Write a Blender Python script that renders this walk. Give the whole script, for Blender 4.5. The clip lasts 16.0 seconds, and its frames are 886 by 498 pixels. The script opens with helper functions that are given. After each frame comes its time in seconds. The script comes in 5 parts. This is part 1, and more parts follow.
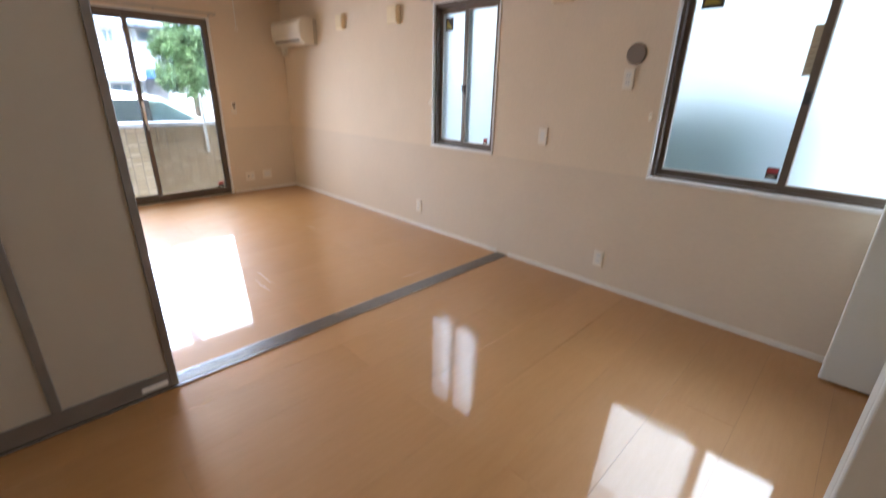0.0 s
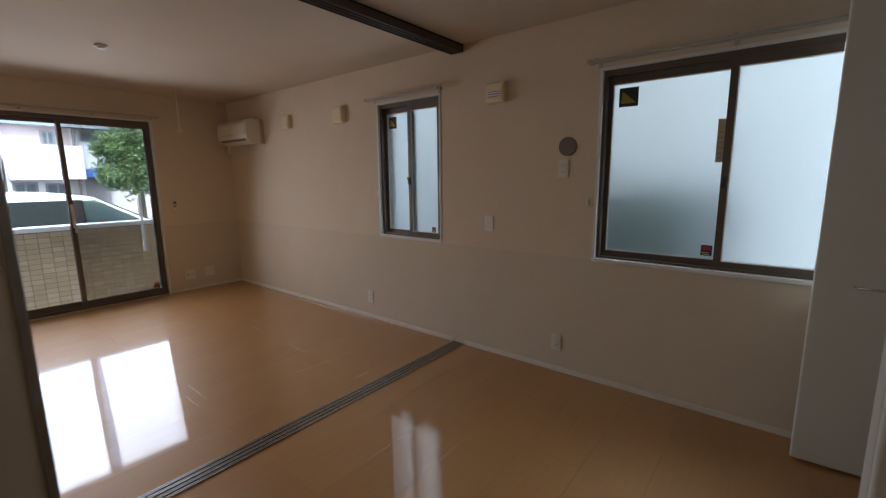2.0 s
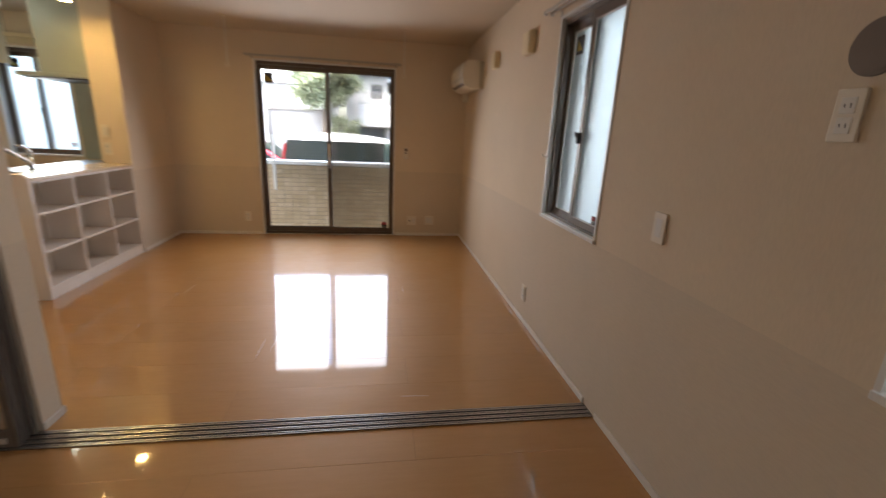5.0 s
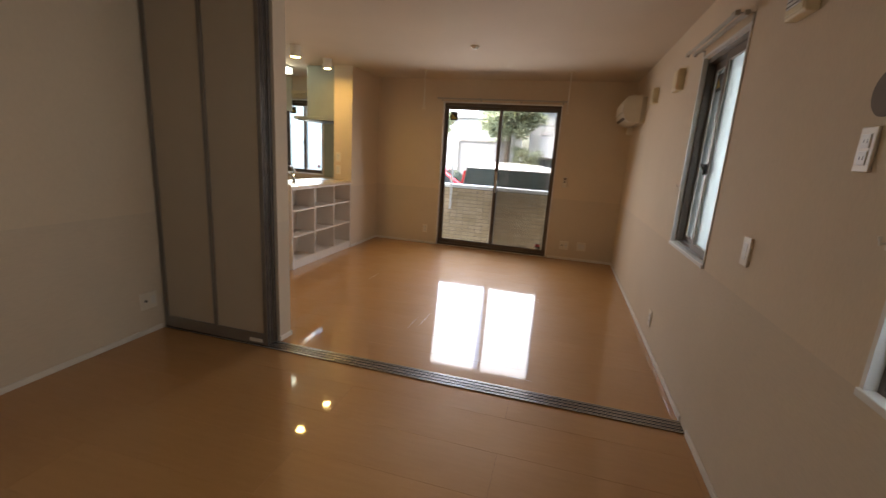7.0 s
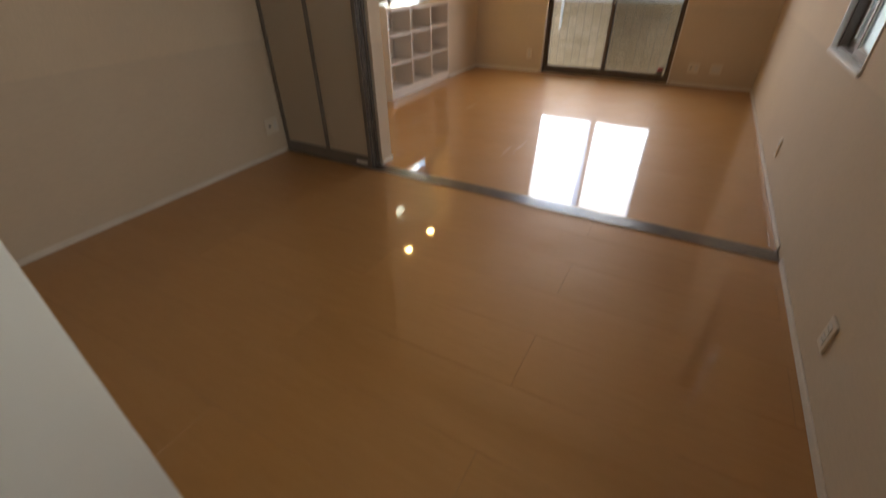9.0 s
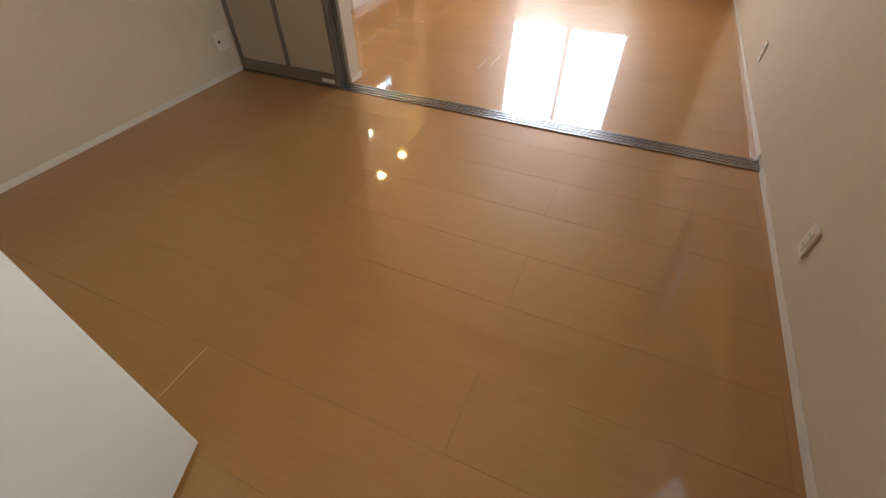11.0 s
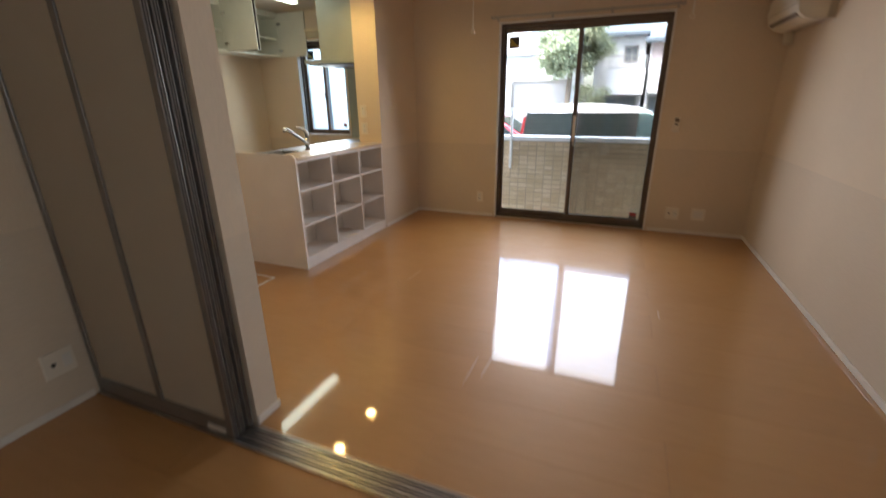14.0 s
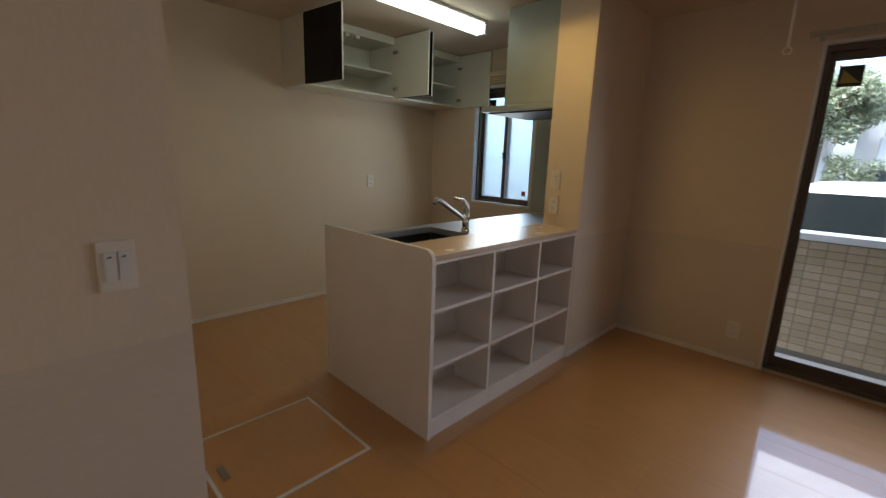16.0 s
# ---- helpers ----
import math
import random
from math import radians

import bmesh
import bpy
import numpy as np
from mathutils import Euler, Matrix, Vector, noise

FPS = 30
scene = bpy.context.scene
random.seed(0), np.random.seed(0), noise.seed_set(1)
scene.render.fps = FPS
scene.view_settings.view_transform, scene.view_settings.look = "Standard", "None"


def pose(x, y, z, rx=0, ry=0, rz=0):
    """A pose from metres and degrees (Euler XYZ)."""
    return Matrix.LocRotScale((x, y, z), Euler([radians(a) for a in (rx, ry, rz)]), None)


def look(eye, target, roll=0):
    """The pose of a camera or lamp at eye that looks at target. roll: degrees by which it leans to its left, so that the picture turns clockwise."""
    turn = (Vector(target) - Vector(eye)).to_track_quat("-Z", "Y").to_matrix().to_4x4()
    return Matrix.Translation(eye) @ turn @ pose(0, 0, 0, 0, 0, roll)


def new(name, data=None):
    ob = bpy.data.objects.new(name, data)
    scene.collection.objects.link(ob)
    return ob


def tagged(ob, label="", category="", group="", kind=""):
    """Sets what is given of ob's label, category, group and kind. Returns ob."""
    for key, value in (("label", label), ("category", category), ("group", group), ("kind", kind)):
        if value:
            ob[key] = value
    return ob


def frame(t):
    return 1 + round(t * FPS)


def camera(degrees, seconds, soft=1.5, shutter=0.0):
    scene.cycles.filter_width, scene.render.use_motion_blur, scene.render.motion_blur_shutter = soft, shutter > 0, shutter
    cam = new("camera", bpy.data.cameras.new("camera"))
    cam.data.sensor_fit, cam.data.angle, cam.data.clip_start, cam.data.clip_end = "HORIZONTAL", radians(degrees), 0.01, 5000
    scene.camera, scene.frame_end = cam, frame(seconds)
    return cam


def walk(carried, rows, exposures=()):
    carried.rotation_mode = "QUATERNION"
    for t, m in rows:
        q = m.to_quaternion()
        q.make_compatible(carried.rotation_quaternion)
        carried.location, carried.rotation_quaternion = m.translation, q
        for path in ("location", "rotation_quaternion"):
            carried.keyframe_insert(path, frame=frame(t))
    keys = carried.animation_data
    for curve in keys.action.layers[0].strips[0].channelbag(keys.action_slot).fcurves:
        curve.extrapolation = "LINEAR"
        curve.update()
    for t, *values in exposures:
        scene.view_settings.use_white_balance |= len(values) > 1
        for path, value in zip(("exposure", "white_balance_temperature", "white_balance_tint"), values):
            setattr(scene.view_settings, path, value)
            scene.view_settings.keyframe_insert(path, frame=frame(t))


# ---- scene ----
cam = camera(92.5, 16.0, 1.25, 0.5)
PATH = [
    (0, (0.3, 0.134, 1.318), (-1.014, 1.47, 0.62), 1.4),
    (0.5, (0.312, 0.102, 1.341), (-0.998, 1.559, 0.94), 1.2),
    (1, (0.309, 0.107, 1.355), (-0.985, 1.588, 0.99), 1.0),
    (1.5, (0.28, 0.107, 1.36), (-0.994, 1.599, 0.97), 0.8),
    (2, (0.26, 0.242, 1.361), (-0.974, 1.781, 1.031), -0.6),
    (2.5, (0.259, 0.54, 1.363), (-1.038, 2.015, 0.983), -0.6),
    (3, (0.144, 0.84, 1.306), (-1.046, 2.381, 0.851), 1.9),
    (3.5, (0.052, 1.165, 1.343), (-1.221, 2.646, 0.913), 0.0),
    (4, (-0.084, 1.452, 1.356), (-1.719, 2.501, 0.882), 0.3),
    (4.5, (-0.136, 1.709, 1.328), (-1.832, 2.664, 0.869), 2.3),
    (5, (-0.018, 1.89, 1.335), (-1.923, 2.191, 0.804), 2.7),
    (5.2, (0.034, 1.936, 1.327), (-1.896, 2.144, 0.849), 2.6),
    (7.3, (0.542, 2.248, 1.34), (-1.303, 1.605, 0.913), 2.0),
    (7.5, (0.547, 2.292, 1.367), (-1.276, 1.571, 0.971), 0.9),
    (8, (0.556, 2.359, 1.376), (-1.267, 1.608, 1.043), 0.5),
    (8.5, (0.58, 2.353, 1.347), (-1.17, 1.549, 0.807), -0.8),
    (9, (0.6, 2.332, 1.257), (-0.844, 1.515, 0.141), -0.9),
    (9.5, (0.604, 2.335, 1.233), (-0.732, 1.542, -0.026), -1.5),
    (12, (0.546, 2.138, 1.213), (-0.742, 1.626, -0.229), -0.4),
    (12.5, (0.272, 2.088, 1.191), (-1.084, 1.489, -0.152), -0.9),
    (13, (-0.037, 2.013, 1.24), (-1.474, 1.288, 0.052), -1.7),
    (13.5, (-0.36, 1.904, 1.275), (-1.97, 1.255, 0.281), 0.6),
    (14, (-0.763, 1.744, 1.303), (-2.509, 1.031, 0.639), -0.6),
    (14.5, (-1.156, 1.577, 1.351), (-2.893, 0.72, 0.851), 0.4),
    (15, (-1.494, 1.27, 1.296), (-3.174, 0.282, 0.843), -0.4),
    (15.5, (-1.836, 1.008, 1.29), (-3.322, -0.249, 0.832), 1.2),
    (16, (-2.086, 0.771, 1.311), (-3.489, -0.592, 0.895), 2.0),
]
EXPOSURES = [(0.0, 4.73, 5500, 12), (0.5, 4.18, 5700, 12), (1.0, 3.88, 5800, 12), (1.5, 3.53, 5900, 12), (2.5, 3.08, 5700, 12), (3.5, 3.23, 5700, 12), (4.0, 3.58, 5950, 13), (4.5, 3.60, 6050, 14), (5.0, 3.64, 6400, 15),
             (7.5, 3.38, 6700, 14), (8.0, 3.33, 6700, 14), (9.0, 3.58, 6700, 13), (9.5, 3.74, 6700, 12), (12.0, 4.63, 6200, 12), (12.5, 4.53, 6100, 12), (13.0, 4.43, 5950, 12), (13.5, 4.23, 5850, 13), (14.0, 3.58, 6050, 12), (15.0, 2.95, 5900, 12), (16.0, 2.58, 5800, 12)]
walk(cam, [(t, look(eye, target, roll)) for t, eye, target, roll in PATH], EXPOSURES)

# ---- world and sun: bright overcast day ----
world = bpy.data.worlds.new("overcast_sky")
scene.world = world
world.use_nodes = True
wn = world.node_tree.nodes
sky = wn.new("ShaderNodeTexSky")
sky.sky_type = "NISHITA"
sky.sun_disc = False
sky.sun_elevation, sky.sun_rotation = radians(64), radians(132)
sky.air_density, sky.dust_density, sky.ozone_density = 1.0, 4.0, 1.0
wn["Background"].inputs["Strength"].default_value = 0.15
world.node_tree.links.new(sky.outputs["Color"], wn["Background"].inputs["Color"])
sun = new("sun", bpy.data.lights.new("sun", "SUN"))
sun.data.energy, sun.data.angle, sun.data.color = 1.5, radians(60), (0.95, 0.98, 1.0)
sun.matrix_world = look((4.2, -3.8, 11.0), (0, 0, 0))

# sky light that the panes pass on into the rooms
def window_light(name, x, y, z, w, h, turn, watts, tilt=0, spread=150, tone=(0.96, 0.98, 1.0)):
    lamp = new(name, bpy.data.lights.new(name, "AREA"))
    lamp.data.shape, lamp.data.size, lamp.data.size_y = "RECTANGLE", w, h
    lamp.data.energy, lamp.data.color, lamp.data.spread = watts, tone, radians(spread)
    lamp.matrix_world = pose(x, y, z, 90 - tilt, 0, turn)


window_light("sky_light_wide_pane", -0.33, 2.895, 1.416, 0.58, 1.0, 180, 0.19, 10, 120, (0.97, 1.0, 0.95))
window_light("sky_light_wide_pane", 0.33, 2.895, 1.416, 0.58, 1.0, 180, 0.32, 10, 120, (0.97, 1.0, 0.95))
window_light("sky_light_narrow_pane", -2.455, 2.935, 1.44, 0.25, 1.0, 180, 0.065)
window_light("sky_light_narrow_pane", -2.125, 2.935, 1.44, 0.25, 1.0, 180, 0.075)
window_light("sky_light_kitchen_window", -5.40, -1.78, 1.42, 0.56, 0.95, -90, 0.85, 12, 150, (0.95, 1.0, 0.9))
window_light("sky_light_balcony_pane", -5.39, 0.895, 1.2, 0.67, 1.24, -90, 1.1, 12, 150)
window_light("sky_light_screened_pane", -5.39, 1.67, 1.2, 0.67, 1.24, -90, 0.9, 12, 150)

TUBE_GLOW, DOWN_GLOW = 0.55, 21.0

# ---- measures of the plan ----
YN, XW, YS = 2.955, -5.475, -0.425       # long wall, balcony wall, bedroom side wall
CEIL, DADO = 2.335, 0.83
XE, XC = 1.42, 0.78                     # closet back, closet front
YK = -2.74                              # kitchen back wall
GROUND = -0.6


# ---- materials ----
def mat_new(name):
    m = bpy.data.materials.new(name)
    m.use_nodes = True
    nt = m.node_tree
    return m, nt, nt.nodes["Principled BSDF"]


def link(nt, a, b):
    nt.links.new(a, b)


def coords(nt, scale=(1, 1, 1), rot=(0, 0, 0)):
    tc = nt.nodes.new("ShaderNodeTexCoord")
    mp = nt.nodes.new("ShaderNodeMapping")
    mp.inputs["Scale"].default_value = scale
    mp.inputs["Rotation"].default_value = rot
    link(nt, tc.outputs["Object"], mp.inputs["Vector"])
    return mp.outputs["Vector"]


def noise_node(nt, vec, scale, detail=3.0, rough=0.55):
    n = nt.nodes.new("ShaderNodeTexNoise")
    n.inputs["Scale"].default_value = scale
    n.inputs["Detail"].default_value = detail
    n.inputs["Roughness"].default_value = rough
    link(nt, vec, n.inputs["Vector"])
    return n.outputs["Fac"]


def ramp(nt, fac, stops):
    r = nt.nodes.new("ShaderNodeValToRGB")
    e = r.color_ramp.elements
    while len(e) < len(stops):
        e.new(0.5)
    for el, (p, c) in zip(e, stops):
        el.position, el.color = p, (*c, 1)
    link(nt, fac, r.inputs["Fac"])
    return r.outputs["Color"]


def mix_rgb(nt, fac, a, b, mode="MIX"):
    n = nt.nodes.new("ShaderNodeMix")
    n.data_type, n.blend_type = "RGBA", mode
    for value, key in ((fac, 0), (a, 6), (b, 7)):
        if isinstance(value, (int, float)):
            n.inputs[key].default_value = value
        elif isinstance(value, tuple):
            n.inputs[key].default_value = (*value, 1)
        else:
            link(nt, value, n.inputs[key])
    return n.outputs[2]


def bump(nt, p, height, strength, dist=0.002):
    b = nt.nodes.new("ShaderNodeBump")
    b.inputs["Strength"].default_value, b.inputs["Distance"].default_value = strength, dist
    link(nt, height, b.inputs["Height"])
    link(nt, b.outputs["Normal"], p.inputs["Normal"])


def surface(name, colour, rough=0.5, metal=0.0, vary=0.06, scale=6.0, fine=120.0, relief=0.15, stretch=(1, 1, 1), coat=0.0):
    """A surface with stains at a large scale and grain at a small one."""
    m, nt, p = mat_new(name)
    vec = coords(nt, stretch)
    big, small = noise_node(nt, vec, scale, 4), noise_node(nt, vec, fine, 2)
    lo, hi = tuple(c * (1 - vary) for c in colour), tuple(min(1, c * (1 + vary)) for c in colour)
    base = ramp(nt, big, [(0.3, lo), (0.7, hi)])
    base = mix_rgb(nt, vary * 1.5, base, ramp(nt, small, [(0.35, lo), (0.65, hi)]))
    link(nt, base, p.inputs["Base Color"])
    rr = nt.nodes.new("ShaderNodeMapRange")
    rr.inputs["To Min"].default_value, rr.inputs["To Max"].default_value = max(0.02, rough - 0.06), min(1, rough + 0.06)
    link(nt, big, rr.inputs["Value"])
    link(nt, rr.outputs["Result"], p.inputs["Roughness"])
    p.inputs["Metallic"].default_value = metal
    p.inputs["Coat Weight"].default_value = coat
    if relief:
        bump(nt, p, small, relief, 0.0015)
    return m


def wallpaper(name, colour, weave=(1, 1, 1)):
    m, nt, p = mat_new(name)
    vec = coords(nt)
    wvec = coords(nt, weave)
    stain = noise_node(nt, vec, 1.6, 4)
    fibre = noise_node(nt, wvec, 150, 3)
    lo, hi = tuple(c * 0.95 for c in colour), tuple(c * 1.04 for c in colour)
    base = mix_rgb(nt, 0.35, ramp(nt, stain, [(0.3, lo), (0.7, hi)]), ramp(nt, fibre, [(0.35, tuple(c * 0.93 for c in colour)), (0.65, tuple(c * 1.05 for c in colour))]))
    link(nt, base, p.inputs["Base Color"])
    p.inputs["Roughness"].default_value = 0.82
    p.inputs["Specular IOR Level"].default_value = 0.25
    bump(nt, p, fibre, 0.42, 0.0013)
    return m


def floor_wood(name):
    """Varnished maple board: grain along the board, a tone of its own for every board, a slightly uneven gloss coat."""
    m, nt, p = mat_new(name)
    vec = coords(nt, (9, 1.0, 1))
    info = nt.nodes.new("ShaderNodeObjectInfo")
    shift = nt.nodes.new("ShaderNodeVectorMath")
    shift.operation = "MULTIPLY_ADD"
    link(nt, info.outputs["Random"], shift.inputs[0])
    shift.inputs[1].default_value = (37, 53, 11)
    link(nt, vec, shift.inputs[2])
    grain = noise_node(nt, shift.outputs["Vector"], 5.5, 5, 0.6)
    fine = noise_node(nt, shift.outputs["Vector"], 42, 3, 0.7)
    base = ramp(nt, grain, [(0.25, (0.385, 0.188, 0.055)), (0.5, (0.412, 0.205, 0.063)), (0.75, (0.44, 0.224, 0.073))])
    base = mix_rgb(nt, 0.2, base, ramp(nt, fine, [(0.3, (0.33, 0.162, 0.042)), (0.7, (0.44, 0.236, 0.078))]))
    tone = ramp(nt, info.outputs["Random"], [(0.0, (0.97, 0.965, 0.96)), (1.0, (1.03, 1.03, 1.03))])
    link(nt, mix_rgb(nt, 1.0, base, tone, "MULTIPLY"), p.inputs["Base Color"])
    scuff = noise_node(nt, coords(nt), 3.0, 5, 0.65)
    rr = nt.nodes.new("ShaderNodeMapRange")
    rr.inputs["From Min"].default_value, rr.inputs["From Max"].default_value = 0.35, 0.75
    rr.inputs["To Min"].default_value, rr.inputs["To Max"].default_value = 0.44, 0.58
    link(nt, scuff, rr.inputs["Value"])
    link(nt, rr.outputs["Result"], p.inputs["Roughness"])
    p.inputs["IOR"].default_value = 1.7
    p.inputs["Specular Tint"].default_value = (1.0, 0.61, 0.35, 1)
    p.inputs["Specular IOR Level"].default_value = 1.0
    p.inputs["Coat Weight"].default_value, p.inputs["Coat Roughness"].default_value, p.inputs["Coat IOR"].default_value = 1.0, 0.05, 1.65
    wave = noise_node(nt, coords(nt, (1, 0.35, 1)), 7.0, 2)
    bump(nt, p, wave, 0.06, 0.004)
    return m


def clear_glass(name, tint=(0.93, 0.96, 0.95)):
    m, nt, p = mat_new(name)
    nt.nodes.remove(p)
    tr, gl, fr, mx = (nt.nodes.new("ShaderNode" + k) for k in ("BsdfTransparent", "BsdfGlossy", "Fresnel", "MixShader"))
    tr.inputs["Color"].default_value = (*tint, 1)
    gl.inputs["Roughness"].default_value = 0.01
    fr.inputs["IOR"].default_value = 1.45
    link(nt, fr.outputs["Fac"], mx.inputs["Fac"])
    link(nt, tr.outputs["BSDF"], mx.inputs[1])
    link(nt, gl.outputs["BSDF"], mx.inputs[2])
    link(nt, mx.outputs["Shader"], nt.nodes["Material Output"].inputs["Surface"])
    return m


def frosted_glass(name):
    m, nt, p = mat_new(name)
    p.inputs["Base Color"].default_value = (0.585, 0.715, 0.725, 1)
    p.inputs["Transmission Weight"].default_value = 1.0
    p.inputs["IOR"].default_value = 1.22
    p.inputs["Roughness"].default_value = 0.55
    bump(nt, p, noise_node(nt, coords(nt, (0.55, 1, 1.6)), 150, 3), 0.6, 0.002)
    return m


def insect_mesh(name):
    """Fine dark netting that dims what lies behind it."""
    m, nt, p = mat_new(name)
    nt.nodes.remove(p)
    tr = nt.nodes.new("ShaderNodeBsdfTransparent")
    tint = ramp(nt, noise_node(nt, coords(nt), 700, 1), [(0.4, (0.70, 0.68, 0.655)), (0.6, (0.72, 0.70, 0.675))])
    link(nt, tint, tr.inputs["Color"])
    link(nt, tr.outputs["BSDF"], nt.nodes["Material Output"].inputs["Surface"])
    return m


def milky_sheet(name):
    """Milky polycarbonate of the room divider."""
    m, nt, p = mat_new(name)
    base = ramp(nt, noise_node(nt, coords(nt), 2.2, 3), [(0.3, (0.73, 0.635, 0.505)), (0.7, (0.78, 0.685, 0.555))])
    link(nt, base, p.inputs["Base Color"])
    p.inputs["Roughness"].default_value = 0.38
    tl, mx = nt.nodes.new("ShaderNodeBsdfTranslucent"), nt.nodes.new("ShaderNodeMixShader")
    tl.inputs["Color"].default_value = (0.76, 0.68, 0.55, 1)
    mx.inputs["Fac"].default_value = 0.48
    link(nt, p.outputs["BSDF"], mx.inputs[1])
    link(nt, tl.outputs["BSDF"], mx.inputs[2])
    link(nt, mx.outputs["Shader"], nt.nodes["Material Output"].inputs["Surface"])
    return m


def glowing(name, colour, strength):
    m, nt, p = mat_new(name)
    p.inputs["Base Color"].default_value = (0.8, 0.8, 0.78, 1)
    p.inputs["Emission Color"].default_value = (*colour, 1)
    p.inputs["Emission Strength"].default_value = strength
    return m


def leaf_mat(name, dark, light):
    m, nt, p = mat_new(name)
    geo = nt.nodes.new("ShaderNodeNewGeometry")
    link(nt, ramp(nt, geo.outputs["Random Per Island"], [(0.0, dark), (1.0, light)]), p.inputs["Base Color"])
    p.inputs["Roughness"].default_value = 0.45
    tl, mx = nt.nodes.new("ShaderNodeBsdfTranslucent"), nt.nodes.new("ShaderNodeMixShader")
    tl.inputs["Color"].default_value = (*light, 1)
    mx.inputs["Fac"].default_value = 0.3
    link(nt, p.outputs["BSDF"], mx.inputs[1])
    link(nt, tl.outputs["BSDF"], mx.inputs[2])
    link(nt, mx.outputs["Shader"], nt.nodes["Material Output"].inputs["Surface"])
    return m


def tile_mat(name):
    m, nt, p = mat_new(name)
    info = nt.nodes.new("ShaderNodeObjectInfo")
    geo = nt.nodes.new("ShaderNodeNewGeometry")
    add = nt.nodes.new("ShaderNodeMath")
    add.operation = "ADD"
    link(nt, info.outputs["Random"], add.inputs[0])
    link(nt, geo.outputs["Random Per Island"], add.inputs[1])
    frac = nt.nodes.new("ShaderNodeMath")
    frac.operation = "FRACT"
    link(nt, add.outputs[0], frac.inputs[0])
    tone = ramp(nt, frac.outputs[0], [(0.0, (0.55, 0.415, 0.255)), (0.5, (0.61, 0.465, 0.295)), (1.0, (0.67, 0.525, 0.35))])
    speck = ramp(nt, noise_node(nt, coords(nt), 90, 3), [(0.3, (0.85, 0.85, 0.85)), (0.7, (1.1, 1.1, 1.1))])
    link(nt, mix_rgb(nt, 1.0, tone, speck, "MULTIPLY"), p.inputs["Base Color"])
    p.inputs["Roughness"].default_value = 0.6
    bump(nt, p, noise_node(nt, coords(nt), 60, 3), 0.4, 0.002)
    return m


M_WALL = wallpaper("wallpaper_cream", (0.70, 0.582, 0.442), (1, 1, 0.25))
M_DADO = wallpaper("wallpaper_dado", (0.65, 0.545, 0.422), (0.18, 0.18, 1))
M_CEIL = wallpaper("ceiling_paper", (0.61, 0.52, 0.41))
M_FLOOR = floor_wood("floor_maple")
M_JOINT = surface("board_joint", (0.30, 0.15, 0.05), 0.6, 0, 0.1)
M_SHELF = surface("shelf_laminate", (0.75, 0.675, 0.60), 0.48, 0, 0.04, 4, 180, 0.08)
M_BASE = surface("baseboard_white", (0.74, 0.68, 0.60), 0.45, 0, 0.06, 8, 150, 0.1)
M_TRIM = surface("window_trim_white", (0.74, 0.72, 0.69), 0.38, 0, 0.04, 6, 150, 0.05)
M_DOOR = surface("closet_door_white", (0.66, 0.65, 0.60), 0.4, 0, 0.025, 3, 240, 0.08)
M_BRONZE = surface("bronze_aluminium", (0.135, 0.105, 0.083), 0.38, 0.35, 0.12, 9, 160, 0.06)
M_TRACK = surface("track_bronze", (0.10, 0.082, 0.066), 0.36, 0.4, 0.14, 10, 160, 0.06)
M_ALU = surface("brushed_aluminium", (0.60, 0.58, 0.555), 0.26, 0.9, 0.12, 12, 300, 0.08, (1, 0.05, 1))
M_GROOVE = surface("track_groove", (0.014, 0.012, 0.011), 0.7, 0.0, 0.2)
M_GREYALU = surface("grey_aluminium", (0.23, 0.212, 0.195), 0.36, 0.55, 0.1, 9, 160, 0.05)
M_STEEL = surface("stainless_steel", (0.50, 0.50, 0.50), 0.42, 1.0, 0.08, 14, 300, 0.05, (1, 0.08, 1))
M_CHROME = surface("chrome", (0.72, 0.72, 0.72), 0.10, 1.0, 0.03)
M_EDGE = surface("hatch_edge_pale", (0.62, 0.60, 0.57), 0.45, 0.0, 0.05, 8, 200, 0.05)
# steel with the bowl's inner shade put into its colour
M_SINK = surface("sink_steel_shaded", (0.09, 0.092, 0.098), 0.35, 0.9, 0.1, 12, 250, 0.05)
M_COUNTER = surface("counter_beige", (0.60, 0.455, 0.30), 0.26, 0, 0.07, 9, 220, 0.04)
M_CABIN = surface("cabinet_inside_cream", (0.70, 0.68, 0.58), 0.45, 0, 0.03)
M_CABFACE = surface("cabinet_face_black", (0.012, 0.011, 0.011), 0.2, 0, 0.1)
M_HOOD = surface("hood_grey_green", (0.33, 0.355, 0.31), 0.42, 0.1, 0.04)
M_RAIL = surface("rail_beige", (0.46, 0.42, 0.36), 0.4, 0, 0.05)
M_PLATE = surface("switch_plate", (0.74, 0.665, 0.555), 0.38, 0, 0.03)
M_PLATE2 = surface("socket_insert", (0.70, 0.665, 0.61), 0.42, 0, 0.03)
M_HOLE = surface("socket_hole", (0.03, 0.028, 0.025), 0.6)
M_CREAM = surface("aged_cream_plastic", (0.74, 0.62, 0.40), 0.42, 0, 0.05)
M_ACBODY = surface("conditioner_plastic", (0.70, 0.635, 0.52), 0.38, 0, 0.04)
M_ACBACK = surface("conditioner_back", (0.48, 0.43, 0.35), 0.5, 0, 0.05)
M_DARK = surface("dark_slot", (0.045, 0.04, 0.036), 0.55)
M_VENT = surface("vent_grille_taupe", (0.20, 0.16, 0.13), 0.75, 0, 0.06)
M_STICK_DK = surface("sticker_black", (0.04, 0.038, 0.03), 0.5)
M_STICK_YE = surface("sticker_yellow", (0.42, 0.34, 0.06), 0.5)
